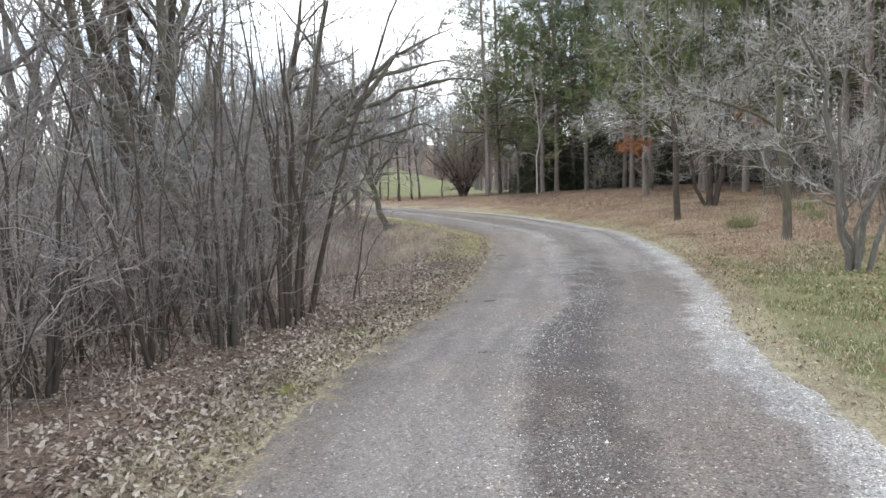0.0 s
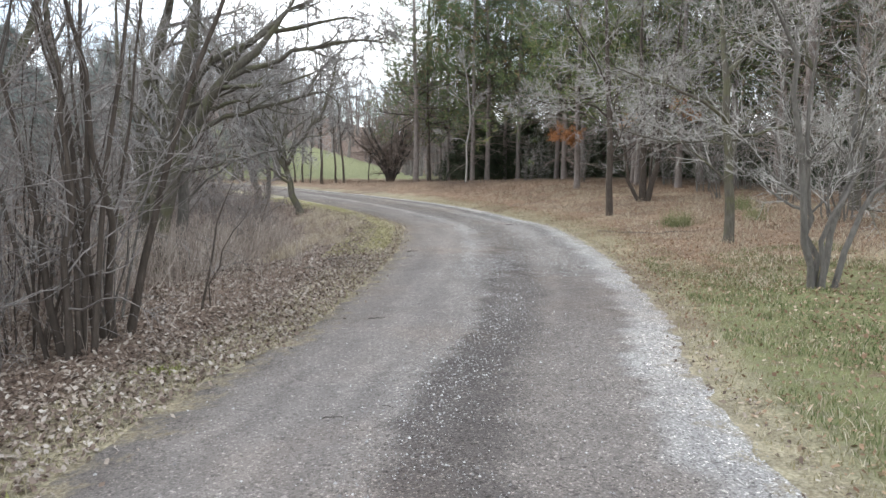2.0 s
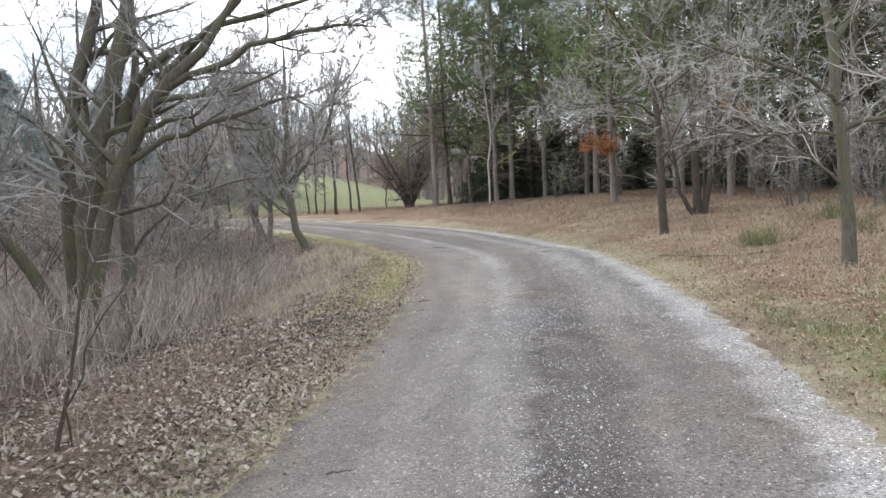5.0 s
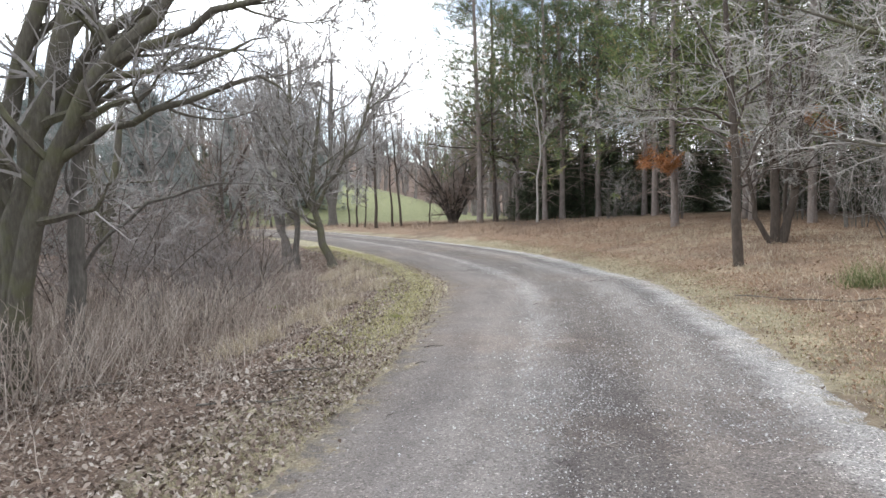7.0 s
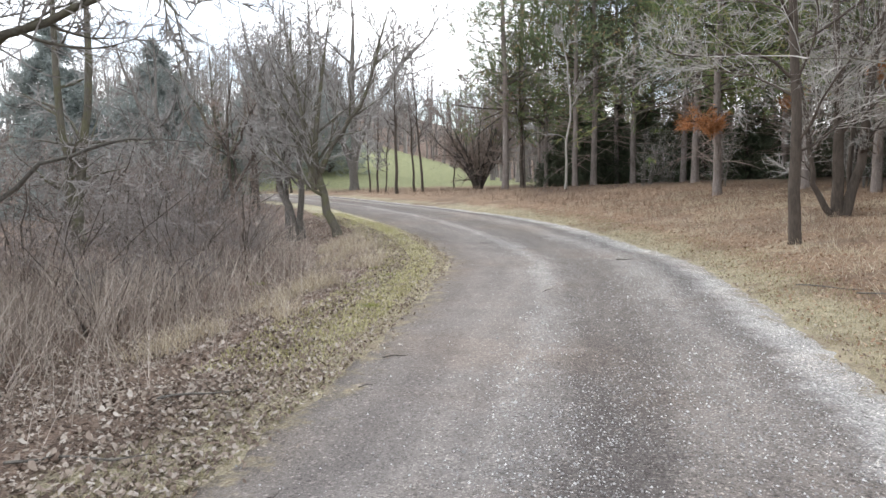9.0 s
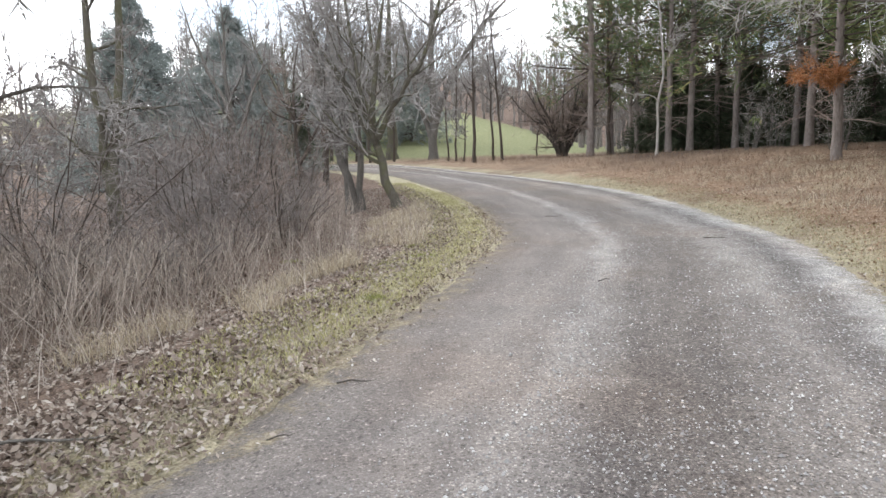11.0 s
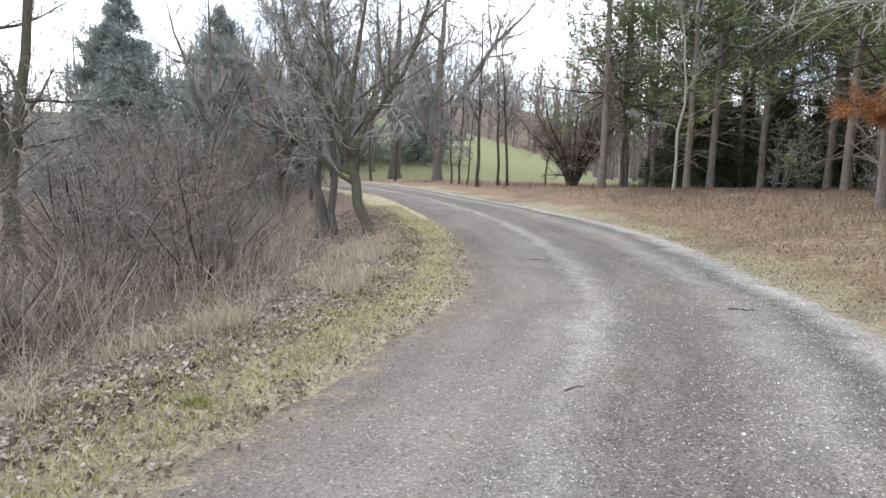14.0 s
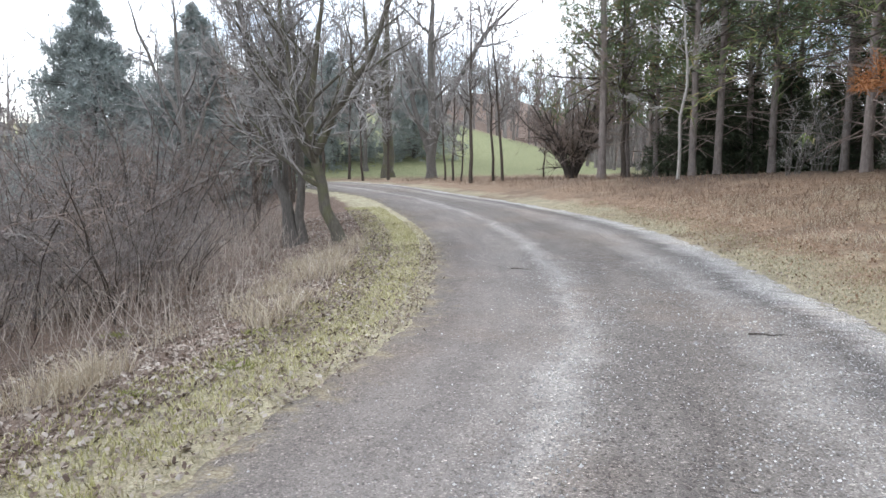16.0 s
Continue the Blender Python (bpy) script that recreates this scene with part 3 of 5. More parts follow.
# big many-stemmed tree that leans over the left verge
X0, Y0 = -3.6, 13.2
tree("leaning_tree", "mossy many-stemmed tree leaning over the roadside weeds", "tree", X0, Y0, [
    (rel([(-3.62, 13.2, -0.3), (-3.5, 13.3, 1.4), (-3.2, 13.4, 2.7), (-2.85, 13.5, 4.1), (-2.5, 13.7, 6.4)], X0, Y0), 0.165, 0.09),
    (rel([(-3.55, 13.1, -0.3), (-3.3, 13.0, 1.0), (-2.75, 12.9, 2.3), (-2.2, 12.8, 3.1), (-1.4, 12.7, 3.9), (-0.6, 12.5, 4.9)], X0, Y0), 0.13, 0.05),
    (rel([(-3.7, 13.35, -0.3), (-3.85, 13.6, 1.6), (-3.75, 13.8, 3.2), (-3.35, 14.0, 4.6), (-3.1, 14.2, 7.0)], X0, Y0), 0.12, 0.07),
    (rel([(-3.0, 13.45, 2.7), (-2.65, 13.3, 3.3), (-2.0, 13.1, 3.72), (-1.2, 12.9, 3.95), (-0.2, 12.7, 4.12), (0.5, 12.6, 4.0)], X0, Y0), 0.075, 0.015),
    (rel([(-2.8, 12.95, 2.2), (-2.0, 12.7, 2.55), (-1.1, 12.5, 2.75), (-0.5, 12.4, 2.85), (-0.05, 12.35, 2.55)], X0, Y0), 0.045, 0.010),
    (rel([(-2.4, 13.3, 3.3), (-1.5, 13.2, 4.1), (-0.5, 13.0, 4.6), (0.7, 12.9, 5.1)], X0, Y0), 0.055, 0.010),
    (rel([(-2.1, 12.8, 3.15), (-1.1, 12.65, 3.5), (0.0, 12.5, 3.75), (0.9, 12.4, 3.7)], X0, Y0), 0.05, 0.010),
    (rel([(-2.3, 12.8, 2.95), (-1.6, 12.55, 2.98), (-0.9, 12.4, 3.05), (-0.2, 12.3, 3.3)], X0, Y0), 0.045, 0.010),
    (rel([(-3.7, 13.4, -0.3), (-4.3, 13.0, 1.2), (-4.7, 12.5, 2.6), (-4.6, 12.0, 4.2), (-4.3, 11.8, 6.0)], X0, Y0), 0.09, 0.03)],
    limbs_then(9, 0.34, 50, 0.25, fine=DENSE), BARK_MOSSY, TWIG_GREY, 21, thick=1.4)

X0, Y0 = -3.38, 14.05
tree("upright_tree", "straight grey trunk with dark foot in dry weeds", "tree", X0, Y0, [
    ([(0, 0, -0.2), (0.08, 0, 1.1), (0.24, 0, 2.5), (0.4, 0, 3.7), (0.5, 0.1, 6.5)], 0.115, 0.07),
    ([(0.06, 0, 1.2), (0.5, -0.1, 1.75), (1.2, -0.2, 2.2), (2.0, -0.2, 2.35), (2.9, -0.2, 2.3)], 0.028, 0.01)],
    limbs_then(8, 0.22, 60, 0.4, 0.02, rfac=0.3), BARK_GREY, TWIG_GREY, 27, flare=1.3)

# two straight trunks from one foot among the weeds
X0, Y0 = -6.7, 21.5
tree("twin_tree", "slim twin-trunked bare tree rising from dry brush", "tree", X0, Y0, [
    ([(0, 0, -0.2), (-0.12, 0, 1.4), (-0.2, 0, 2.9), (-0.2, 0, 5.8), (-0.1, 0.1, 9.0)], 0.12, 0.04),
    ([(0.06, 0, -0.2), (0.02, 0, 1.6), (0.25, 0, 3.2), (0.47, 0, 5.8), (0.6, -0.1, 8.6)], 0.12, 0.04)],
    limbs_then(14, 0.22, 70, 0.22, 0.02), BARK_MOSSY, TWIG_GREY, 22, thick=1.8)

# the tree at the bend that leans back from the road
X0, Y0 = -2.4, 27.3
tree("bend_tree", "bare tree with leaning trunk at the road bend", "tree", X0, Y0, [
    ([(0.05, 0, -0.2), (-0.25, 0, 0.8), (-0.5, 0, 1.6), (-0.62, 0, 2.4), (-0.5, 0, 3.6), (-0.2, 0.2, 5.6), (0.1, 0.3, 7.6)], 0.15, 0.03),
    ([(-0.55, 0, 1.9), (-1.0, 0.1, 2.9), (-1.9, 0.2, 4.2), (-2.6, 0.2, 6.0)], 0.085, 0.02),
    ([(-0.5, 0, 2.0), (0.1, -0.1, 3.0), (0.9, -0.2, 4.1), (1.5, -0.2, 5.8), (1.7, -0.2, 7.2)], 0.08, 0.02),
    ([(-0.6, 0, 2.2), (-0.9, -0.2, 3.4), (-1.1, -0.2, 5.2), (-1.2, -0.1, 7.2)], 0.07, 0.02)],
    limbs_then(14, 0.44, 44, 0.25, 0.10, fine=DENSE), BARK_MOSSY, TWIG_GREY, 23, thick=2.2)
X0, Y0 = -4.1, 28.4
tree("clump_tree", "dark clump of bare trunks with flaking bark in brush", "tree", X0, Y0, [
    ([(0.1, 0, -0.2), (0, 0, 0.9), (-0.3, 0, 1.8), (-0.7, 0, 3.7), (-1.1, 0.1, 5.6), (-1.5, 0.2, 8.6)], 0.15, 0.04),
    ([(0.25, 0, -0.2), (0.28, 0, 1.2), (0.32, 0, 2.8), (0.15, 0.1, 5.6), (-0.1, 0.2, 9.0)], 0.12, 0.04),
    ([(-0.05, 0, -0.2), (-0.2, 0.2, 1.0), (-0.2, 0.4, 3.0), (-0.35, 0.7, 6.0), (-0.3, 0.8, 8.4)], 0.10, 0.03)],
    limbs_then(13, 0.30, 42, 0.3, 0.08, fine=DENSE), BARK_GREY, TWIG_GREY, 24, thick=2.2)

# far side of the bend
X0, Y0 = -6.6, 52.4
tree("forked_tree", "large bare forked tree beside the far road", "tree", X0, Y0, [
    ([(0, 0, -0.2), (0.06, 0, 1.4), (0.1, 0, 2.9), (0.05, 0, 6.8), (0.3, 0, 11), (0.2, 0, 14.5)], 0.33, 0.08),
    ([(0.1, 0, 2.2), (0.7, 0, 3.7), (1.3, 0, 5.0), (2.6, 0, 7.2), (3.6, 0, 8.6), (5.4, 0, 10.2), (6.4, 0, 12.4)], 0.22, 0.05),
    ([(-0.02, 0, 1.6), (-0.9, 0, 4.2), (-1.6, 0, 7.5), (-2.2, 0, 12)], 0.20, 0.05)],
    limbs_then(13, 0.40, 40, 0.3, 0.08, fine=DENSE), BARK_GREY, TWIG_GREY, 25, thick=3.6)
X0, Y0 = -9.9, 54.5
tree("forked_tree", "stout bare grey trunk beside the far road", "tree", X0, Y0, [
    ([(0, 0, -0.2), (0.02, 0, 2), (-0.1, 0, 5), (0.1, 0, 9), (0.2, 0, 14)], 0.42, 0.12),
    ([(0.0, 0, 3.0), (-0.8, 0, 5.5), (-1.3, 0, 9), (-1.4, 0, 13)], 0.22, 0.06)],
    limbs_then(13, 0.36, 42, 0.35, 0.08, fine=DENSE), BARK_MOSSY, TWIG_GREY, 26, thick=3.6)

for i, (x, y, h, w, lean) in enumerate(((-2.75, 44.7, 11, 0.10, 0.0), (-1.9, 46.2, 9, 0.075, -0.5), (-1.35, 45.3, 9.5, 0.08, -0.7), (-4.3, 47.8, 8, 0.07, 0.3), (-4.9, 48.6, 7, 0.06, -0.2),
                                       (-3.7, 47.0, 5.5, 0.05, 0.4), (-9.0, 51.6, 8, 0.09, 0.2), (-10.9, 52.6, 8.5, 0.08, -0.4), (-12.2, 53.6, 9, 0.10, 0.3), (0.2, 49.4, 5, 0.05, 0.7), (4.05, 43.2, 11, 0.11, -0.1), (-14.5, 55.0, 9, 0.13, 0.1), (-9.4, 40.6, 7, 0.08, 0.3), (-10.8, 42.0, 8, 0.09, -0.3), (-8.7, 38.3, 6, 0.07, 0.2), (-7.6, 35.8, 7, 0.09, -0.4))):
    tree("slender_tree", "thin straight bare tree at the lawn's edge", "tree", x, y, [([(0, 0, -0.2), (lean * 0.2, 0, h * 0.25), (lean * 0.5, 0.1, h * 0.55), (lean, 0.1, h)], w, 0.02)],
         limbs_then(16, 0.20, 45, 0.3, 0.05), BARK_BROWN, TWIG_GREY, 40 + i, "thin trees at the lawn's edge", thick=3.4)

# dark vase-shaped tree
X0, Y0 = 1.77, 47.3
rng = np.random.default_rng(31)
stems = []
for i in range(13):
    a, s = i * 2.4, 0.35 + 0.65 * ((i * 7) % 13) / 13
    dx, dy = math.cos(a) * s, math.sin(a) * s
    stems.append(([(dx * 0.15, dy * 0.15, -0.2), (dx * 0.42, dy * 0.42, 0.5), (dx * 1.35, dy * 1.1, 1.7), (dx * 2.9, dy * 2.2, 3.6 - 0.7 * s), (dx * 4.3, dy * 3.2, 6.4 - 2.3 * s)], 0.11, 0.02))
tree("vase_tree", "dark many-stemmed tree spreading like a vase", "tree", X0, Y0, stems, limbs_then(11, 0.46, 48, 0.25, 0.02), BARK_DARK, TWIG_BROWN, 32, thick=2.2)

# right side, on the bank
X0, Y0 = 7.18, 19.62
tree("straight_tree", "straight brown tree with pale spreading branches", "tree", X0, Y0, [
    ([(0, 0, -0.2), (-0.04, 0, 0.6), (-0.06, 0, 1.9), (-0.15, 0, 3.6), (-0.25, 0.1, 6.0), (-0.2, 0.1, 8.6)], 0.115, 0.04),
    ([(-0.12, 0, 2.9), (-0.9, -0.3, 3.25), (-2.0, -0.6, 3.2), (-3.1, -0.8, 3.5)], 0.026, 0.008),
    ([(-0.14, 0, 3.3), (0.7, -0.5, 4.0), (1.6, -1.0, 4.4), (2.6, -1.4, 4.9)], 0.024, 0.008),
    ([(-0.16, 0, 3.8), (-0.9, -0.6, 4.6), (-1.8, -1.2, 5.6), (-2.4, -1.4, 6.8)], 0.026, 0.008)],
    limbs_then(18, 0.42, 60, 0.36, 0.02, rfac=0.28, fine=DENSE), BARK_BROWN, TWIG_PALE, 33, thick=0.9, jitter=0.02, flare=1.7)
X0, Y0 = 6.93, 12.72
tree("straight_tree", "rough-barked tree with moss on its upper trunk", "tree", X0, Y0, [
    ([(-0.03, 0, -0.2), (0, 0, 0.6), (-0.05, 0, 1.4), (-0.18, 0, 2.8), (-0.3, 0.05, 4.2), (-0.4, 0.1, 7.5)], 0.105, 0.04),
    ([(-0.1, 0, 2.3), (-0.9, -0.4, 2.7), (-1.9, -0.5, 3.0), (-3.0, -0.2, 3.4)], 0.04, 0.01),
    ([(-0.05, 0, 2.0), (0.6, -0.4, 2.2), (1.4, -0.7, 2.0), (2.2, -0.9, 2.2)], 0.035, 0.01),
    ([(-0.2, 0, 3.2), (0.6, 0.5, 3.9), (1.6, 0.9, 4.6), (2.4, 1.2, 5.8)], 0.045, 0.01)],
    limbs_then(15, 0.40, 58, 0.34, 0.02, rfac=0.3, fine=DENSE), BARK_MOSSY, TWIG_PALE, 34, jitter=0.02, flare=1.35)
X0, Y0 = 5.32, 7.95
tree("clump_tree", "small grey clump of curving stems in grass", "tree", X0, Y0, [
    ([(0, 0, -0.2), (-0.08, 0, 0.3), (-0.22, 0, 0.85), (-0.42, 0, 2.0), (-0.52, -0.05, 2.8), (-0.9, -0.1, 3.25), (-1.7, -0.2, 3.9)], 0.05, 0.015),
    ([(0.02, 0.05, -0.2), (-0.05, 0.1, 0.6), (-0.12, 0.1, 1.2), (-0.16, 0.1, 2.4), (0.0, 0.1, 4.2)], 0.042, 0.012),
    ([(0.04, 0, -0.2), (0.1, 0, 0.6), (0.28, 0, 1.5), (0.34, 0, 2.7), (0.3, 0, 4.2)], 0.045, 0.012),
    ([(0.05, 0, -0.2), (0.3, 0, 0.75), (0.7, 0, 1.25), (1.2, 0, 1.6), (1.9, 0, 2.4)], 0.04, 0.01),
    ([(-0.03, -0.05, -0.2), (0.02, -0.1, 0.8), (0.5, -0.1, 1.9), (0.9, -0.1, 3.4)], 0.035, 0.01)],
    limbs_then(9, 0.34, 48, 0.35, 0.05), BARK_GREY, TWIG_PALE, 35, flare=1.2)
X0, Y0 = 9.48, 22.6
clump = tree("clump_tree", "stout clump of grey trunks with sawn stubs", "tree", X0, Y0, [
    ([(0, 0, -0.2), (-0.05, 0, 0.5), (-0.08, 0, 1.6), (-0.1, 0, 2.6), (-0.25, 0, 5.0), (-0.2, 0, 8.5)], 0.135, 0.06),
    ([(0.03, -0.05, -0.2), (0.12, -0.05, 0.4), (0.5, 0, 1.5), (0.58, 0, 3.4), (0.95, 0, 5.0), (1.3, 0, 8.0)], 0.12, 0.05),
    ([(-0.1, 0, -0.2), (-0.35, 0, 0.4), (-0.6, 0, 0.9), (-0.78, 0, 2.4), (-1.3, 0, 4.8)], 0.08, 0.03),
    ([(0.15, 0.1, -0.2), (0.35, 0.3, 1.5), (0.6, 0.5, 4.0), (0.6, 0.6, 7.0)], 0.06, 0.03),
    ([(0.45, 0, 1.5), (0.34, -0.1, 1.62), (0.28, -0.14, 1.72)], 0.07, 0.06)],
    limbs_then(14, 0.38, 52, 0.38, 0.03, rfac=0.3, fine=DENSE), BARK_BROWN, TWIG_PALE, 36, thick=1.0)
X0, Y0 = 5.58, 37.6
tree("sapling", "slender pale forked sapling before the pines", "sapling", X0, Y0, [
    ([(0, 0, -0.2), (0.05, 0, 1.4), (0.2, 0, 3.5), (0.1, 0, 5.2), (-0.1, 0, 6.6), (-0.2, 0, 8.6)], 0.06, 0.015),
    ([(0.2, 0, 3.4), (0.45, 0, 4.0), (0.8, 0, 4.5), (1.5, 0, 5.0)], 0.035, 0.01),
    ([(0.12, 0, 2.2), (-0.4, 0, 2.5), (-1.1, 0, 2.6), (-1.7, 0, 3.0)], 0.022, 0.008)],
    limbs_then(7, 0.25, 50, 0.3, 0.04), BARK_PALE, TWIG_PALE, 37, thick=2.4)


# ---- pines and spruces ----
def pine_parts(seed, h, bare, needle, reach=2.6, dead_k=26, r0=0.14, boughs_k=74, dead_r=0.008):
    rng = np.random.default_rng(seed)
    stem = [([(0, 0, -0.2), (0.05, 0.03, h * 0.3), (-0.05, 0.05, h * 0.65), (0, 0, h)], r0, 0.03)]
    P = np.array([along(stem[0][0], 16, rng, 0.015)])
    R = np.linspace(r0, 0.03, 16)[None, :].copy()
    R[:, 0] *= 1.3
    D = np.gradient(P, axis=1)
    D /= np.linalg.norm(D, axis=2, keepdims=True)
    trunk = tube_arrays(P, R, 9)
    p, d, ln, r = spawn(rng, P, R, D, dead_k, 0.08, bare + 0.12, 82, 12, reach * 0.55 / h, 0.0, 0.16, dead_r, dead_r * 2.5)
    Q = grow(rng, p, d, ln, r, 5, 0.12, -0.02)
    dead = [tube_arrays(Q[0], Q[1], 3)]
    q = spawn(rng, *Q, 4, 0.3, 1, 45, 12, 0.45, 0.2, 0.6, dead_r * 0.6)
    Q = grow(rng, *q, 3, 0.15, 0)
    dead.append(tube_arrays(Q[0], Q[1], 2))
    k = boughs_k
    p, d, ln, r = spawn(rng, P, R, D, k, bare, 0.985, 76, 14, reach * 1.25 / h, 0.0, 0.28, 0.012, 0.045)
    f = (p[:, 2] / h - bare) / (1 - bare)
    ln = ln * (1.05 - 0.75 * f)
    B = grow(rng, p, d, ln, r, 6, 0.10, 0.02)
    boughs = [tube_arrays(B[0], B[1], 3)]
    p, d, ln, r = spawn(rng, *B, 8, 0.25, 1.0, 48, 15, 0.42, 0.35, 0.55, 0.006)
    C = grow(rng, p, d, ln, r, 3, 0.16, 0.06)
    boughs.append(tube_arrays(C[0], C[1], 2))
    c = np.concatenate([C[0][:, 1], C[0][:, 2], B[0][:, 5]])
    dd = np.concatenate([C[2][:, 1], C[2][:, 2], B[2][:, 5]])
    crown = tufts(rng, c, dd, 8, 0.31, 0.036, 0.8)
    pieces = [(*crown, needle)] + [(*g, TWIG_BROWN) for g in dead] + [(*g, BARK_BROWN) for g in boughs]
    return mesh_of("trunk", *trunk, BARK_PINE, True), mesh_mixed("crown", pieces)


def pine(parts, label, x, y, turn, size, group="pines of the plantation"):
    ob = thing("pine_tree", label, "pine tree", spot(x, y, 0.1, turn, size), group)
    for name, me in zip(("trunk", "crown"), parts):
        part(name, me, ob)
    return ob


PINES = [pine_parts(51, 15, 0.28, NEEDLE_PINE, 3.1, 44), pine_parts(52, 17, 0.31, NEEDLE_PINE, 3.0, 48), pine_parts(53, 14, 0.24, NEEDLE_LIGHT, 3.2), pine_parts(54, 16, 0.26, NEEDLE_SPRUCE, 3.1, 40)]
REAR_PINE = pine_parts(56, 16, 0.16, NEEDLE_PINE, 3.2, 8, 0.14, 46)
THIN_PINE = pine_parts(55, 20, 0.22, NEEDLE_PINE, 2.6, 60, 0.17, 95, 0.018)

pine(THIN_PINE, "tall thin-crowned pine with bare lower branches", 3.12, 42.3, 20, 1.0)
pine(THIN_PINE, "tall thin-crowned pine with bare lower branches", 4.25, 45.5, 140, 0.95)
rng = np.random.default_rng(61)
ROWS = [(6.6, 41.0), (7.55, 41.3), (9.55, 41.2), (9.1, 44.0), (5.7, 44.5), (11.3, 40.2), (12.4, 37.2), (10.9, 36.0), (13.8, 33.6), (14.6, 36.5), (15.8, 30.8), (12.6, 31.2), (17.5, 33.5), (15.3, 26.8), (17.6, 28.2),
        (19.6, 30.8), (14.4, 22.4), (17.0, 23.8), (19.4, 25.8), (12.6, 18.4), (15.8, 19.4), (18.6, 20.8), (13.4, 14.8), (16.4, 15.6), (21.5, 27.5), (21.2, 22.0), (12.8, 10.4), (16.2, 11.2),
        (7.2, 47.5), (10.3, 48.0), (13.3, 44.5), (16.0, 41.0), (18.5, 37.5), (21.0, 34.0), (8.6, 52.0), (12.0, 52.0), (15.4, 48.5), (18.6, 44.6), (21.6, 40.0), (23.8, 36.0), (6.2, 54), (25, 30), (24, 24), (10, 57), (19, 51),
        (11.6, 46.4), (14.8, 43.0), (17.2, 39.4), (19.8, 36.2), (22.4, 31.4), (22.8, 43.6), (26.2, 39.4), (28.4, 34.2), (16.6, 55), (22.6, 48), (27, 45), (31, 39), (29, 28), (27.5, 21), (31.5, 32), (13.6, 57.5)]
for i, (x, y) in enumerate(ROWS):
    k = (0, 1, 3, 0, 2, 1, 3)[i % 7]
    pine(PINES[k] if i < 30 else REAR_PINE, "tall pine deep in the dark wood" if i >= 30 else ("tall pine with grey-brown trunk and dark crown", "tall pine with high dark green crown", "pine with light green low boughs", "dense dark green conifer of the plantation")[k],
         x + rng.uniform(-0.3, 0.3), y + rng.uniform(-0.3, 0.3), rng.uniform(0, 360), rng.uniform(0.85, 1.12))

# one pine nearer the road with boughs of dead rust-coloured needles
for x, y, spots_at in ((9.7, 30.6, ((-0.95, -0.9, 2.5, 0.62), (-0.35, -0.8, 2.35, 0.5))), (12.4, 30.2, ((-0.8, -0.9, 2.9, 0.55),)), (13.0, 27.4, ((-0.5, -0.9, 3.4, 0.5), (0.2, -0.6, 3.0, 0.35)))):
    ob = pine(PINES[2], "light green pine with dead rust-coloured boughs", x, y, 200 + x * 30, 1.0)
    q = np.random.default_rng(int(x * 10))
    for a, b, c, s in spots_at:
        line = along([(0, 0, c + 0.5), (a * 0.6, b * 0.6, c + 0.35), (a, b, c), (a * 1.5, b * 1.3, c - 0.05)], 9, q, 0.02)[None]
        rad = np.linspace(0.03, 0.008, 9)[None]
        dirs = np.gradient(line, axis=1)
        dirs /= np.linalg.norm(dirs, axis=2, keepdims=True)
        sh = grow(q, *spawn(q, line, rad, dirs, 22, 0.4, 1, 55, 22, 0.30 * s / 0.6, 0.4, 0.5, 0.004), 4, 0.3, 0.02)
        bough = part("dead_bough", mesh_of("dead_bough", *joined([tube_arrays(line, rad, 4), tube_arrays(sh[0], sh[1], 3)]), BARK_BROWN, True), ob)
        m = Matrix.Rotation(radians(-(200 + x * 30)), 4, "Z")
        bough.matrix_basis = m
        cc = np.concatenate([sh[0][:, 1], sh[0][:, 2], sh[0][:, 3]])
        dd = np.concatenate([sh[2][:, 1], sh[2][:, 2], sh[2][:, 3]])
        part("needles", mesh_of("needles", *tufts(q, cc, dd, 16, 0.20, 0.022, 0.8), NEEDLE_DEAD), bough, "dead rust-brown needles")


def spruce_parts(seed, h, reach, k=150, f0=0.05, needle=NEEDLE_SPRUCE, blades_n=5):
    rng = np.random.default_rng(seed)
    P = np.array([along([(0, 0, -0.2), (0, 0, h * 0.5), (0, 0, h)], 14, rng, 0.01)])
    R = np.linspace(0.16, 0.015, 14)[None, :]
    D = np.gradient(P, axis=1)
    D /= np.linalg.norm(D, axis=2, keepdims=True)
    p, d, ln, r = spawn(rng, P, R, D, k, f0, 0.985, 100, 8, reach / h, 0.0, 0.3, 0.01, 0.03)
    ln = ln * np.clip(1.03 - 1.03 * p[:, 2] / h, 0.02, 1.0)
    keep = rng.uniform(0, 1, len(ln)) < np.clip(ln / 1.3, 0.16, 1)
    B = grow(rng, p[keep], d[keep], ln[keep], r[keep], 6, 0.06, 0.03)
    C = grow(rng, *spawn(rng, *B, 7, 0.15, 1.0, 55, 10, 0.38, 0.5, 0.5, 0.004), 4, 0.1, -0.02)
    c = np.concatenate([C[0][:, 1], C[0][:, 2], C[0][:, 3], B[0][:, 3], B[0][:, 5]])
    dd = np.concatenate([C[2][:, 1], C[2][:, 2], C[2][:, 3], B[2][:, 3], B[2][:, 5]])
    return (mesh_of("trunk", *tube_arrays(P, R, 8), BARK_BROWN, True),
            mesh_mixed("crown", [(*tufts(rng, c, dd, blades_n, 0.30, 0.046, 0.8), needle), (*tube_arrays(B[0], B[1], 3), BARK_BROWN)]))


SPRUCES = [spruce_parts(71, 9.0, 4.8, 300, 0.05, NEEDLE_BLUE_HAZE, 8), spruce_parts(72, 7.0, 3.0, 150), spruce_parts(73, 4.2, 2.3, 110, 0.03)]


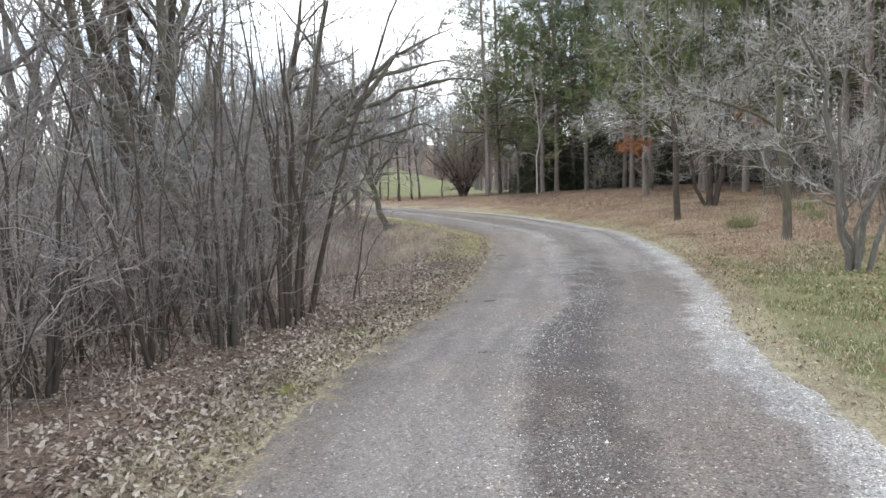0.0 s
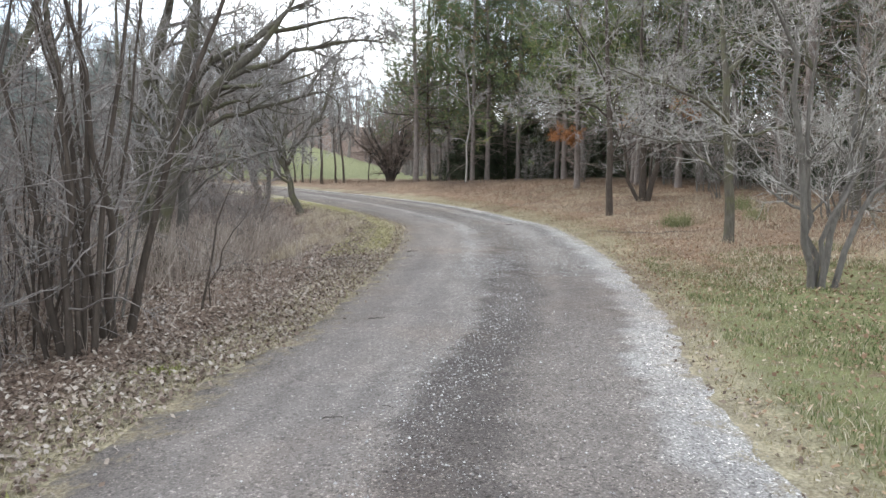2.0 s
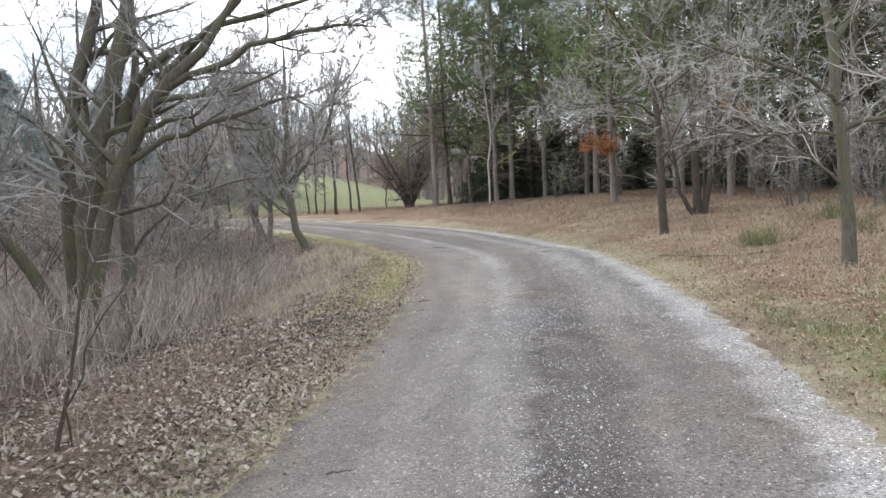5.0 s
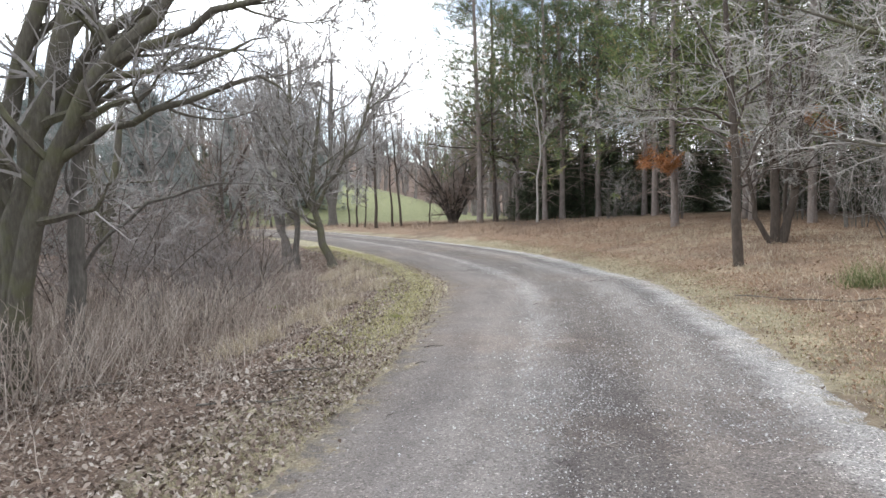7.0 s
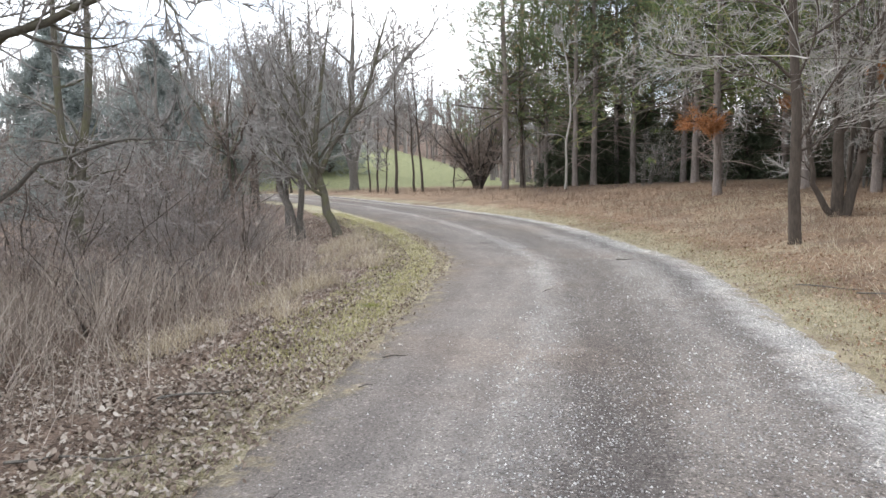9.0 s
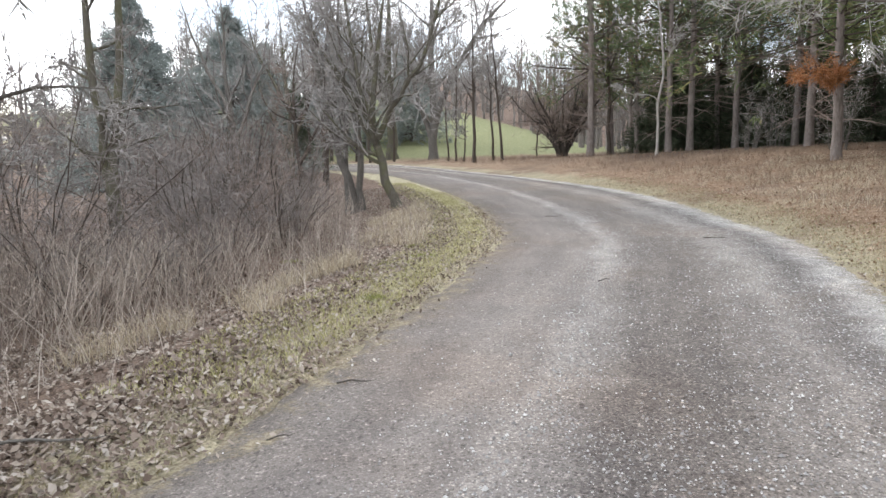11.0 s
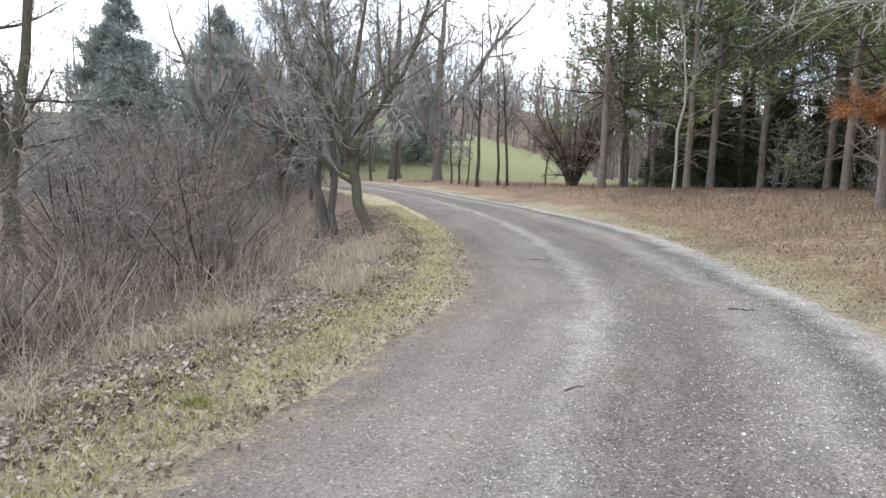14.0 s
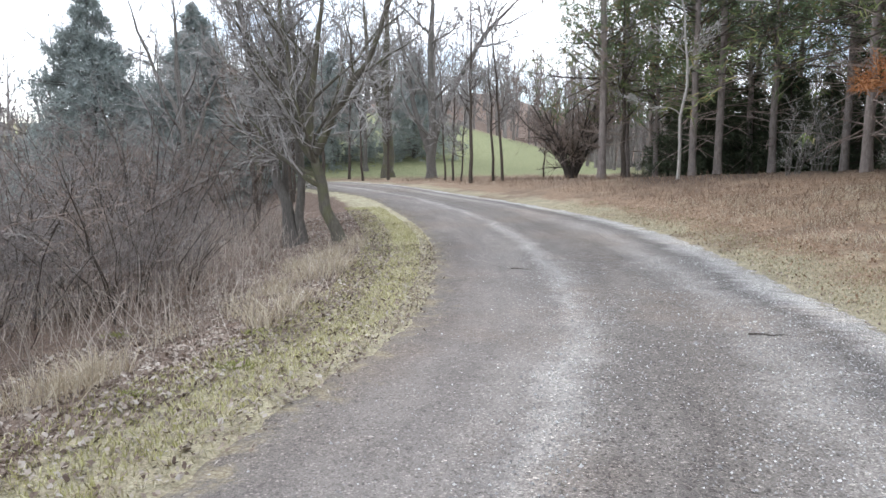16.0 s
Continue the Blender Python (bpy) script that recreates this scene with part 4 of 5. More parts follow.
def spruce(k, label, x, y, turn, size, group):
    ob = thing("spruce_tree", label, "spruce tree", spot(x, y, 0.1, turn, size), group)
    for name, me in zip(("trunk", "crown"), SPRUCES[k]):
        part(name, me, ob)


for i, (x, y, k, s) in enumerate(((-18.7, 39.6, 0, 1.06), (-13.9, 40.2, 0, 0.98), (-12.2, 43.5, 1, 0.7), (-16.2, 61.0, 0, 0.95), (-10.8, 64.0, 0, 0.9), (-20.5, 58.0, 0, 1.0), (-33, 38, 0, 1.2))):
    spruce(k, "pointed hazy blue-grey spruce behind the roadside brush", x, y, i * 67, s, "spruces behind the brush")
for i, (x, y, s) in enumerate(((6.0, 42.2, 0.9), (7.2, 43.2, 1.0), (8.4, 42.6, 1.05), (9.9, 42.8, 0.95), (5.2, 43.6, 0.7), (11.2, 42.0, 1.0), (12.4, 40.6, 1.1), (13.6, 38.6, 0.9), (14.2, 35.2, 0.95), (15.8, 33.2, 1.0), (16.8, 30.0, 0.9), (10.6, 45.0, 1.2), (17.5, 26.0, 0.9), (16.4, 21.6, 0.8), (14.9, 39.9, 1.1), (17.6, 36.0, 1.1), (19.4, 33, 1.1), (8, 46, 1.2), (20, 29, 1.0))):
    spruce(2 if i % 3 else 1, "dark low spruce under the pines", x + 0.9, y + 1.9, i * 51, s * (1 if i % 3 else 0.75), "low spruces under the pines")


# ---- thickets ----
def shrub_parts(seed, h, n, spread, bark_mat, twig_mat, k1=5, k2=5, r0=0.022, foot=0.35):
    rng = np.random.default_rng(seed)
    stems = []
    for i in range(n):
        a, s = rng.uniform(0, 6.283), spread * math.sqrt(rng.uniform(0.02, 1))
        hh = h * rng.uniform(0.55, 1.05)
        bx, by = math.cos(a) * s * foot, math.sin(a) * s * foot
        dx, dy = math.cos(a) * s + rng.normal(0, 0.45), math.sin(a) * s + rng.normal(0, 0.45)
        stems.append(([(bx, by, -0.15), (bx + dx * 0.25, by + dy * 0.25, hh * 0.35), (bx + dx * 0.6, by + dy * 0.6, hh * 0.7), (bx + dx, by + dy, hh)], r0 * rng.uniform(0.5, 1.3), 0.005))
    levels = [dict(k=k1, f0=0.15, angle=52, spread=18, length=0.42, n=6, wander=0.30, up=0.02, sides=3, rfac=0.6 if r0 < 0.02 else 0.40, rmin=0.006), dict(k=k2, f0=0.15, angle=50, spread=18, length=0.5, n=4, wander=0.24, up=0.0, sides=2, rfac=0.7, rmin=0.0045)]
    got, _ = woody(rng, stems, levels, 8, 0.03, 1.2, 5)
    nv, nf = len(got[0][0]) // n, len(got[0][1]) // n
    return [mesh_of("stem", got[0][0][i * nv:(i + 1) * nv], got[0][1][:nf], bark_mat, True) for i in range(n)], mesh_of("crown", *joined(got[1:]), twig_mat, True)


TALL = [shrub_parts(81 + i, (4.2, 3.4, 4.6, 3.0)[i], 12, 1.35, (BARK_BROWN, BARK_BROWN, BARK_GREY, BARK_BROWN)[i], (TWIG_GREY, TWIG_GREY, TWIG_GREY, TWIG_BROWN)[i], 7, 7) for i in range(4)]
PALE_SHRUB = shrub_parts(89, 3.4, 12, 1.2, BARK_GREY, TWIG_PALE, 7, 7)
BUSHY = [shrub_parts(91 + i, (2.3, 1.9, 2.8)[i], 14, 1.5, BARK_BROWN, (TWIG_BROWN, TWIG_BRUSH, TWIG_BRUSH)[i], 8, 9, 0.011) for i in range(3)]


def shrub(parts, name, label, x, y, turn, size, group):
    ob = thing(name, label, "shrub", spot(x, y, 0.08, turn, size), group)
    for me in parts[0]:
        part("stem", me, ob)
    tagged(part("crown", parts[1], ob), kind="stuff")


def open_bank(x, y):
    """The low bank before the bend trees, where no bush stands."""
    return y > 16 and x > 1.1 - 0.451 * (y - 13.1)


rng = np.random.default_rng(101)
for y in np.arange(-3.0, 12.2, 0.95):
    for d in (1.25, 2.5, 3.9, 5.6):
        yy = y + rng.uniform(-0.4, 0.4)
        xx = float(edge_x(LINE_L, yy)) - d - rng.uniform(-0.2, 0.7) - (0.45 if yy > 9 else 0.0)
        if (d < 2 and (yy > 6.0 or yy < 0.5 or rng.uniform() < 0.4)) or (d < 3 and yy > 8.6) or (d < 5 and yy > 10.5):
            continue
        if math.hypot(xx + 3.6, yy - 13.2) < 0.8:
            continue
        k = int(rng.integers(0, 4))
        shrub(TALL[k], "tall_shrub", "tall tangled bare grey shrub at the roadside", xx, yy, rng.uniform(0, 360), rng.uniform(0.52, 0.82) * (0.85 if d < 2 else 1.0), "roadside thicket")
STEMMY = [shrub_parts(301 + i, (5.6, 4.8, 5.2)[i], 6, 1.25, (BARK_BROWN, BARK_DARK, BARK_BROWN)[i], TWIG_BRUSH, 9, 6, 0.033, 0.14) for i in range(3)]
for i, (x, y, k, size) in enumerate(((-2.2, 6.55, 0, 1.0), (-2.15, 7.25, 2, 1.0), (-2.6, 5.6, 1, 0.75), (-3.3, 6.8, 2, 0.8), (-3.1, 5.1, 2, 0.65), (-4.6, 7.8, 1, 0.9), (-3.7, 4.3, 1, 0.65))):
    shrub(STEMMY[k], "stemmed_shrub", "clump of dark upright stems with tangled twigs", x, y, i * 83, size, "dark clumps of the thicket")
SAPLING = shrub_parts(311, 1.9, 2, 0.25, BARK_BROWN, TWIG_BRUSH, 7, 4, 0.014, 0.1)
shrub(SAPLING, "small_sapling", "thin dark sapling at the edge of leaf litter", -1.62, 8.25, 30, 1.0, "dark clumps of the thicket")
for y in np.arange(1.5, 8.5, 1.3):
    xx = float(edge_x(LINE_L, y)) - 1.9 - rng.uniform(0, 1.2)
    shrub(BUSHY[int(rng.integers(0, 3))], "bushy_shrub", "low bushy bare shrub in the thicket", xx, y, rng.uniform(0, 360), rng.uniform(0.7, 1.0), "roadside thicket")
for y in np.arange(14.5, 36.0, 1.5):
    for d in (4.4, 6.6, 9.2):
        yy = y + rng.uniform(-0.6, 0.6)
        if d < 5 and y < 18:
            continue
        xx = float(edge_x(LINE_L, yy)) - d - rng.uniform(-0.5, 1.0) + (1.2 if 17 < yy < 27 else 0)
        k = int(rng.integers(0, 3))
        if math.hypot(xx + 6.7, yy - 21.5) < 0.7 or math.hypot(xx + 2.4, yy - 27.3) < 2.4 or open_bank(xx, yy) or (yy > 17.5 and xx > -2.7):
            continue
        shrub(BUSHY[k], "bushy_shrub", "grey tangled bare bush beyond the ditch", xx, yy, rng.uniform(0, 360), (rng.uniform(0.6, 1.0) if rng.uniform() < 0.45 else rng.uniform(1.0, 1.5)) * (0.85 if d < 5 else 1.0), "brush beyond the ditch")
for y in np.arange(16.5, 30.0, 1.15):
    yy = y + rng.uniform(-0.3, 0.3)
    xx = float(edge_x(LINE_L, yy)) - 3.8 - rng.uniform(0, 0.9)
    if math.hypot(xx + 2.4, yy - 27.3) > 2.2 and not open_bank(xx, yy):
        shrub(BUSHY[int(rng.integers(0, 3))], "bushy_shrub", "low brown tangled bush on the ditch bank", xx, yy, rng.uniform(0, 360), rng.uniform(0.5, 0.8), "brush beyond the ditch")
for y in np.arange(15.2, 27.0, 0.9):
    xx = float(edge_x(LINE_L, y)) - 4.2 - rng.uniform(0, 1.6)
    if not open_bank(xx, y):
        shrub(BUSHY[int(rng.integers(0, 3))], "bushy_shrub", "low brown tangled bush on the ditch bank", xx, y, rng.uniform(0, 360), rng.uniform(0.5, 0.85), "brush beyond the ditch")
dark_bush = shrub_parts(99, 3.2, 16, 1.5, BARK_DARK, TWIG_DARK, 7, 7, 0.024)
shrub(dark_bush, "dark_shrub", "dark many-stemmed shrub fanning out of the brush", -6.3, 26.4, 40, 1.0, "brush beyond the ditch")
for x, y, s in ((-7.2, 25.4, 0.9), (-8.8, 29.5, 1.0), (-9.8, 33.0, 1.1), (-7.0, 31.5, 0.9), (-12.5, 30.0, 1.2), (-15, 27, 1.2), (-13, 22, 1.1), (-10.5, 19, 1.0), (-9.5, 15, 1.1), (-12, 12, 1.1), (-8.8, 11.5, 1.2)):
    shrub(TALL[int(rng.integers(0, 4))], "tall_shrub", "tall bare shrub standing in grey brush", x, y, rng.uniform(0, 360), s, "brush beyond the ditch")
for x, y, s in ((10.8, 9.6, 1.0), (12.2, 12.6, 0.9), (10.6, 14.6, 0.9), (13.2, 17.2, 0.9), (11.7, 21.4, 0.8), (12.7, 24.6, 0.9), (10.7, 33.4, 0.8), (13.4, 29.0, 0.9), (14.6, 13.4, 1.1), (9.6, 4.6, 1.0), (12.0, 6.2, 1.1), (13.8, 21.0, 1.0), (11.6, 17.9, 0.85), (14.5, 25.0, 1.0), (8.8, 36.6, 0.7), (10.2, 38.4, 0.7)):
    shrub(PALE_SHRUB, "tall_shrub", "thin pale bare undergrowth before the pines", x, y, rng.uniform(0, 360), s, "undergrowth before the pines")


# taller bare trees behind the thicket
def bare_parts(seed, h, r0, bark_mat, twig_mat, fork=3):
    rng = np.random.default_rng(seed)
    stems = [([(0, 0, -0.2), (0.05, 0, h * 0.2), (0.1 * rng.normal(), 0.1 * rng.normal(), h * 0.5), (0.4 * rng.normal(), 0.4 * rng.normal(), h)], r0, 0.03)]
    for i in range(fork):
        a, z = rng.uniform(0, 6.283), h * rng.uniform(0.15, 0.4)
        stems.append(([(0, 0, z), (math.cos(a) * 0.6, math.sin(a) * 0.6, z + h * 0.12), (math.cos(a) * 1.5, math.sin(a) * 1.5, z + h * 0.32), (math.cos(a) * 2.0, math.sin(a) * 2.0, z + h * 0.55)], r0 * 0.6, 0.02))
    got, _ = woody(rng, stems, [{**v, "rmin": v.get("rmin", 0.004) * 2.0} for v in limbs_then(9, 0.36, 44, 0.3, 0.07)], 10, 0.04)
    return [mesh_of("trunk", *got[0], bark_mat, True), mesh_mixed("crown", [(*got[1], bark_mat)] + [(*g, twig_mat) for g in got[2:]])]


BARE = [bare_parts(111, 9, 0.15, BARK_MOSSY, TWIG_GREY), bare_parts(112, 11, 0.18, BARK_GREY, TWIG_GREY), bare_parts(113, 8, 0.12, BARK_BROWN, TWIG_BROWN, 2)]
for i, (x, y, k, s) in enumerate(((-5.0, 9.4, 0, 1.0), (-4.6, 9.9, 2, 1.1), (-4.2, 8.6, 0, 0.9), (-6.2, 7.0, 1, 0.9), (-7.5, 12.5, 1, 1.0), (-11, 16.5, 1, 1.0), (-11.5, 35.5, 1, 0.9),
                                  (-8.0, 34.0, 2, 0.9), (-10.5, 39.0, 0, 1.0), (-14, 9, 1, 1.1), (-19.8, 47.3, 0, 1.0), (-27, 50.0, 1, 1.0), (-12.8, 58.5, 1, 1.1), (-18.5, 57.0, 0, 1.2), (-31, 51, 1, 1.1),
                                  (12.0, 16.0, 0, 0.9), (9.9, 11.8, 2, 0.9), (9.2, 6.6, 2, 1.0), (13.5, 8.5, 0, 1.0))):
    right = x > 0
    ob = thing("bare_tree", "pale bare tree standing before the pine wood" if right else "bare forked tree rising behind tangled brush", "tree", spot(x, y, 0.1, i * 77, s), "bare trees before the pines" if right else "bare trees behind the brush")
    for name, me in zip(("trunk", "crown"), BARE[k]):
        part(name, me, ob)


# far woods on the rise and round about
def far_woods():
    rng = np.random.default_rng(121)
    pieces_t, pieces_w = [], []
    sites = []
    for _ in range(300):
        sites.append((rng.uniform(-62, 40), 85 + 45 * rng.uniform(0, 1) ** 1.5))
    for _ in range(110):
        sites.append((rng.uniform(-75, -42), rng.uniform(-5, 70)))
    for _ in range(50):
        sites.append((rng.uniform(1, 12), rng.uniform(62, 86)))
    for _ in range(25):
        sites.append((rng.uniform(-30, 45), rng.uniform(-40, -14)))
    for _ in range(25):
        sites.append((rng.uniform(26, 60), rng.uniform(-15, 60)))
    low = len(sites)
    for _ in range(90):
        sites.append((rng.uniform(-46, -24), rng.uniform(34, 84)))
    for at, (x, y) in enumerate(sites):
        h = rng.uniform(7, 13) if at < low else rng.uniform(4, 7)
        z = float(land(x, y))
        stem = [([(x, y, z - 0.3), (x + rng.normal(0, 0.2), y, z + h * 0.4), (x + rng.normal(0, 0.6), y, z + h)], rng.uniform(0.10, 0.22), 0.03)]
        got, _ = woody(rng, stem, [dict(k=13, f0=0.15, angle=42, length=0.38, n=5, wander=0.12, up=0.08, sides=3, rfac=0.45, rmin=0.035), dict(k=8, f0=0.1, angle=42, length=0.5, n=3, wander=0.18, up=0.04, sides=2, rfac=0.8, rmin=0.034)], 5, 0.05, 1.3, 5)
        pieces_t.append(got[0])
        pieces_w += got[1:]
    me = mesh_of("far_woods", *joined(pieces_t + pieces_w), FAR_TWIG, True)
    tagged(new("far_woods", me), "hazy grey-brown bare woods on the rise", "woods", kind="stuff")


far_woods()


# ---- small growth and litter ----
def scatter(rng, count, y0, y1, side, d0, d1, power=1.0):
    """Places beside the road: side 'left' or 'right', d0 to d1 metres from its edge."""
    y = rng.uniform(y0, y1, count)
    d = d0 + (d1 - d0) * rng.uniform(0, 1, count) ** power
    if side == "left":
        line, sgn = LINE_L, -1
    else:
        line, sgn = LINE_R, 1
    s = edge_x(line, y + 0.5) - edge_x(line, y - 0.5)
    x = edge_x(line, y) + sgn * d * np.sqrt(1 + s * s)
    return x, y


def leaves(name, label, x, y, rng, size, material, on_road=False):
    n = len(x)
    z = land(x, y) + rng.uniform(0.0, 0.03, n) if not on_road else lie(x, y) + 0.012 + rng.uniform(0, 0.012, n)
    c = np.stack([x, y, z], -1)
    a = rng.uniform(0, 6.283, n)
    tilt = rng.normal(0, 0.4, (n, 2))
    u = np.stack([np.cos(a), np.sin(a), tilt[:, 0]], -1)
    v = np.stack([-np.sin(a), np.cos(a), tilt[:, 1]], -1)
    s = size * rng.uniform(0.5, 1.3, (n, 1))
    w = s * rng.uniform(0.4, 0.75, (n, 1))
    curl = np.zeros((n, 3))
    curl[:, 2] = rng.uniform(-0.15, 0.5, n) * s[:, 0]
    V = np.stack([c - u * s * 0.5, c - v * w * 0.5 + curl * 0.4, c + v * w * 0.5 + curl * 0.4, c + u * s * 0.15 - v * w * 0.45 + curl, c + u * s * 0.15 + v * w * 0.45 + curl * 0.6, c + u * s * 0.55 + curl * 0.8], 1).reshape(-1, 3)
    i = np.arange(n)[:, None] * 6
    F3 = np.concatenate([i + np.array([[0, 1, 2]]), i + np.array([[3, 5, 4]])])
    F4 = i + np.array([[1, 3, 4, 2]])
    tagged(new(name, mesh_of(name, V, [F3, F4], material)), label, "leaf litter", kind="stuff")


def blades(name, label, x, y, rng, height, width, material, lean=0.5, category="grass", clump=1.0):
    n = len(x)
    z = land(x, y) - 0.01
    c = np.stack([x, y, z], -1)
    a = rng.uniform(0, 6.283, n)
    h = height * rng.uniform(0.45, 1.25, n)
    side = np.stack([np.cos(a), np.sin(a), np.zeros(n)], -1) * width * 0.5
    b = rng.uniform(0, 6.283, n)
    out = np.stack([np.cos(b), np.sin(b), np.zeros(n)], -1) * (h * rng.uniform(0.1, lean, n))[:, None]
    up = np.zeros((n, 3))
    up[:, 2] = h
    V = np.stack([c - side, c + side, c + out * 0.4 + up * 0.6 + side * 0.7, c + out * 0.4 + up * 0.6 - side * 0.7, c + out + up], 1).reshape(-1, 3)
    i = np.arange(n)[:, None] * 5
    tagged(new(name, mesh_of(name, V, [i + np.array([[0, 1, 2, 3]]), i + np.array([[3, 2, 4]])], material)), label, category, kind="stuff")


def stalks(name, label, x, y, rng, height, radius, material, side_k=4, lean=0.22):
    n = len(x)
    z = land(x, y) - 0.03
    p = np.stack([x, y, z], -1)
    d = np.stack([rng.normal(0, lean, n), rng.normal(0, lean, n), np.ones(n)], -1)
    d /= np.linalg.norm(d, axis=1, keepdims=True)
    A = grow(rng, p, d, height * rng.uniform(0.5, 1.2, n), radius * rng.uniform(0.6, 1.4, n), 4, 0.09, 0.0, 0.4)
    pieces = [tube_arrays(A[0], A[1], 3)]
    if side_k:
        B = grow(rng, *spawn(rng, *A, side_k, 0.45, 1.0, 35, 12, 0.28, 0.3, 0.7, 0.0028), 3, 0.2, 0.03)
        pieces.append(tube_arrays(B[0], B[1], 2))
    tagged(new(name, mesh_of(name, *joined(pieces), material)), label, "weeds", kind="stuff")


def patchy(xy, share):
    """Keeps the places that fall into uneven clumps."""
    x, y = xy
    v = np.sin(x * 3.1 + 1.7 * np.sin(y * 1.3)) + np.sin(y * 2.3 + 2.1 * np.sin(x * 1.9)) + 0.6 * np.sin(7.1 * x + 5.3 * y)
    keep = v > np.quantile(v, 1 - share)
    return x[keep], y[keep]


rng = np.random.default_rng(131)
leaves("leaf_litter", "brown and grey fallen leaves along the ditch", *scatter(rng, 34000, -1, 13, "left", 0.15, 4.2, 1.0), rng, 0.043, LEAF_DRY)
leaves("leaf_litter", "brown and grey fallen leaves along the ditch", *scatter(rng, 44000, 12, 33, "left", 0.6, 3.7, 1.0), rng, 0.046, LEAF_DRY)
leaves("leaf_litter", "few fallen leaves in the short verge grass", *scatter(rng, 14000, -1, 26, "left", -0.15, 1.0), rng, 0.038, LEAF_DRY)
leaves("leaf_litter", "brown fallen leaves over the near verge", *scatter(rng, 9000, -1, 14, "left", -0.1, 0.8), rng, 0.040, LEAF_DRY)
leaves("leaf_litter", "russet fallen leaves over the bank", *scatter(rng, 32000, 5, 34, "right", 0.9, 9.0), rng, 0.042, LEAF_RUSSET)
leaves("leaf_litter", "dry leaves scattered in green grass", *scatter(rng, 6000, 1.5, 13, "right", 0.0, 3.2), rng, 0.036, LEAF_RUSSET)
leaves("leaf_litter", "dry leaf bits in the tan verge", *scatter(rng, 9000, 8, 32, "right", 0.0, 1.5), rng, 0.034, LEAF_RUSSET)
blades("verge_grass", "short yellow-green mossy grass along the road edge", *scatter(rng, 20000, -1, 30, "left", -0.12, 0.6), rng, 0.045, 0.008, GRASS_YELLOW, 0.9)
blades("verge_grass", "short tan and yellow-green grass along gravel", *scatter(rng, 26000, 2, 34, "right", -0.08, 1.0), rng, 0.045, 0.009, GRASS_YELLOW, 0.9)
blades("verge_grass", "yellow-green mossy grass at the inner bend", *scatter(rng, 32000, 13, 34, "left", 0.1, 1.2), rng, 0.05, 0.009, GRASS_MOSS, 0.9)
blades("green_grass", "patchy green grass on the near bank", *patchy(scatter(rng, 34000, 1.5, 11.5, "right", 0.25, 3.4), 0.55), rng, 0.06, 0.008, GRASS_GREEN, 0.8)
blades("straw_grass", "pale straw-coloured grass leaning on the ditch side", *patchy(scatter(rng, 9000, 14.0, 26.5, "left", 1.1, 2.5), 0.42), rng, 0.27, 0.008, GRASS_STRAW, 1.5)
leaves("leaf_litter", "dry leaf bits strewn along the gravel edge", *scatter(rng, 2200, -1, 27, "left", -0.45, 0.1, 0.5), rng, 0.032, LEAF_DRY, True)
leaves("leaf_litter", "dry leaf bits strewn along the gravel edge", *scatter(rng, 1500, 2, 30, "right", -0.3, 0.1, 0.5), rng, 0.03, LEAF_DRY, True)
blades("straw_grass", "straw-coloured grass mixed into the near verge", *patchy(scatter(rng, 9000, 1.5, 12, "right", 0.3, 4.0), 0.3), rng, 0.08, 0.007, GRASS_STRAW, 1.6)
blades("straw_grass", "flattened straw-coloured grass on the bank", *patchy(scatter(rng, 20000, 8, 32, "right", 1.0, 6.5), 0.6), rng, 0.15, 0.008, GRASS_STRAW, 2.0)
stalks("dry_weeds", "tall grey-brown dry weed stalks beyond the ditch", *scatter(rng, 4600, 9.2, 18.5, "left", 2.9, 7.5, 0.8), rng, 0.95, 0.0062, WEED_GREY, 5, 0.36)
stalks("dry_weeds", "tall grey-brown dry weed stalks beyond the ditch", *scatter(rng, 2600, 18, 34, "left", 2.6, 7.0, 0.8), rng, 0.75, 0.0052, WEED_GREY, 5, 0.36)
stalks("dry_weeds", "thin bare stalks standing in leaf litter", *scatter(rng, 600, 0.5, 26, "left", 1.0, 2.6), rng, 0.5, 0.003, WEED_GREY, 2)
stalks("rust_weeds", "low rust-brown dry weeds over the bank", *patchy(scatter(rng, 9000, 7, 36, "right", 1.7, 9.0), 0.62), rng, 0.22, 0.003, WEED_RUST, 3, 0.5)
stalks("rust_weeds", "low rust-brown dry weeds before the pines", *scatter(rng, 3000, 26, 50, "right", 1.5, 6.0), rng, 0.26, 0.005, WEED_RUST, 3, 0.4)


def tuft_of_grass(x, y, seed):
    rng = np.random.default_rng(seed)
    c = rng.normal(0, 0.07, (70, 3)) * np.array([1, 1, 0])
    V, F = tufts(rng, c, np.tile([0, 0, 1.0], (70, 1)), 3, 0.42, 0.010, 0.45)
    ob = tagged(new("grass_tuft", mesh_of("grass_tuft", V, F, GRASS_GREEN)), "green tuft of long grass on the brown bank", "grass tuft")
    ob.matrix_basis = spot(x, y, 0.02)


for i, (x, y) in enumerate(((7.3, 15.9), (7.5, 15.75), (9.2, 15.6), (10.0, 17.5))):
    tuft_of_grass(x, y, 141 + i)


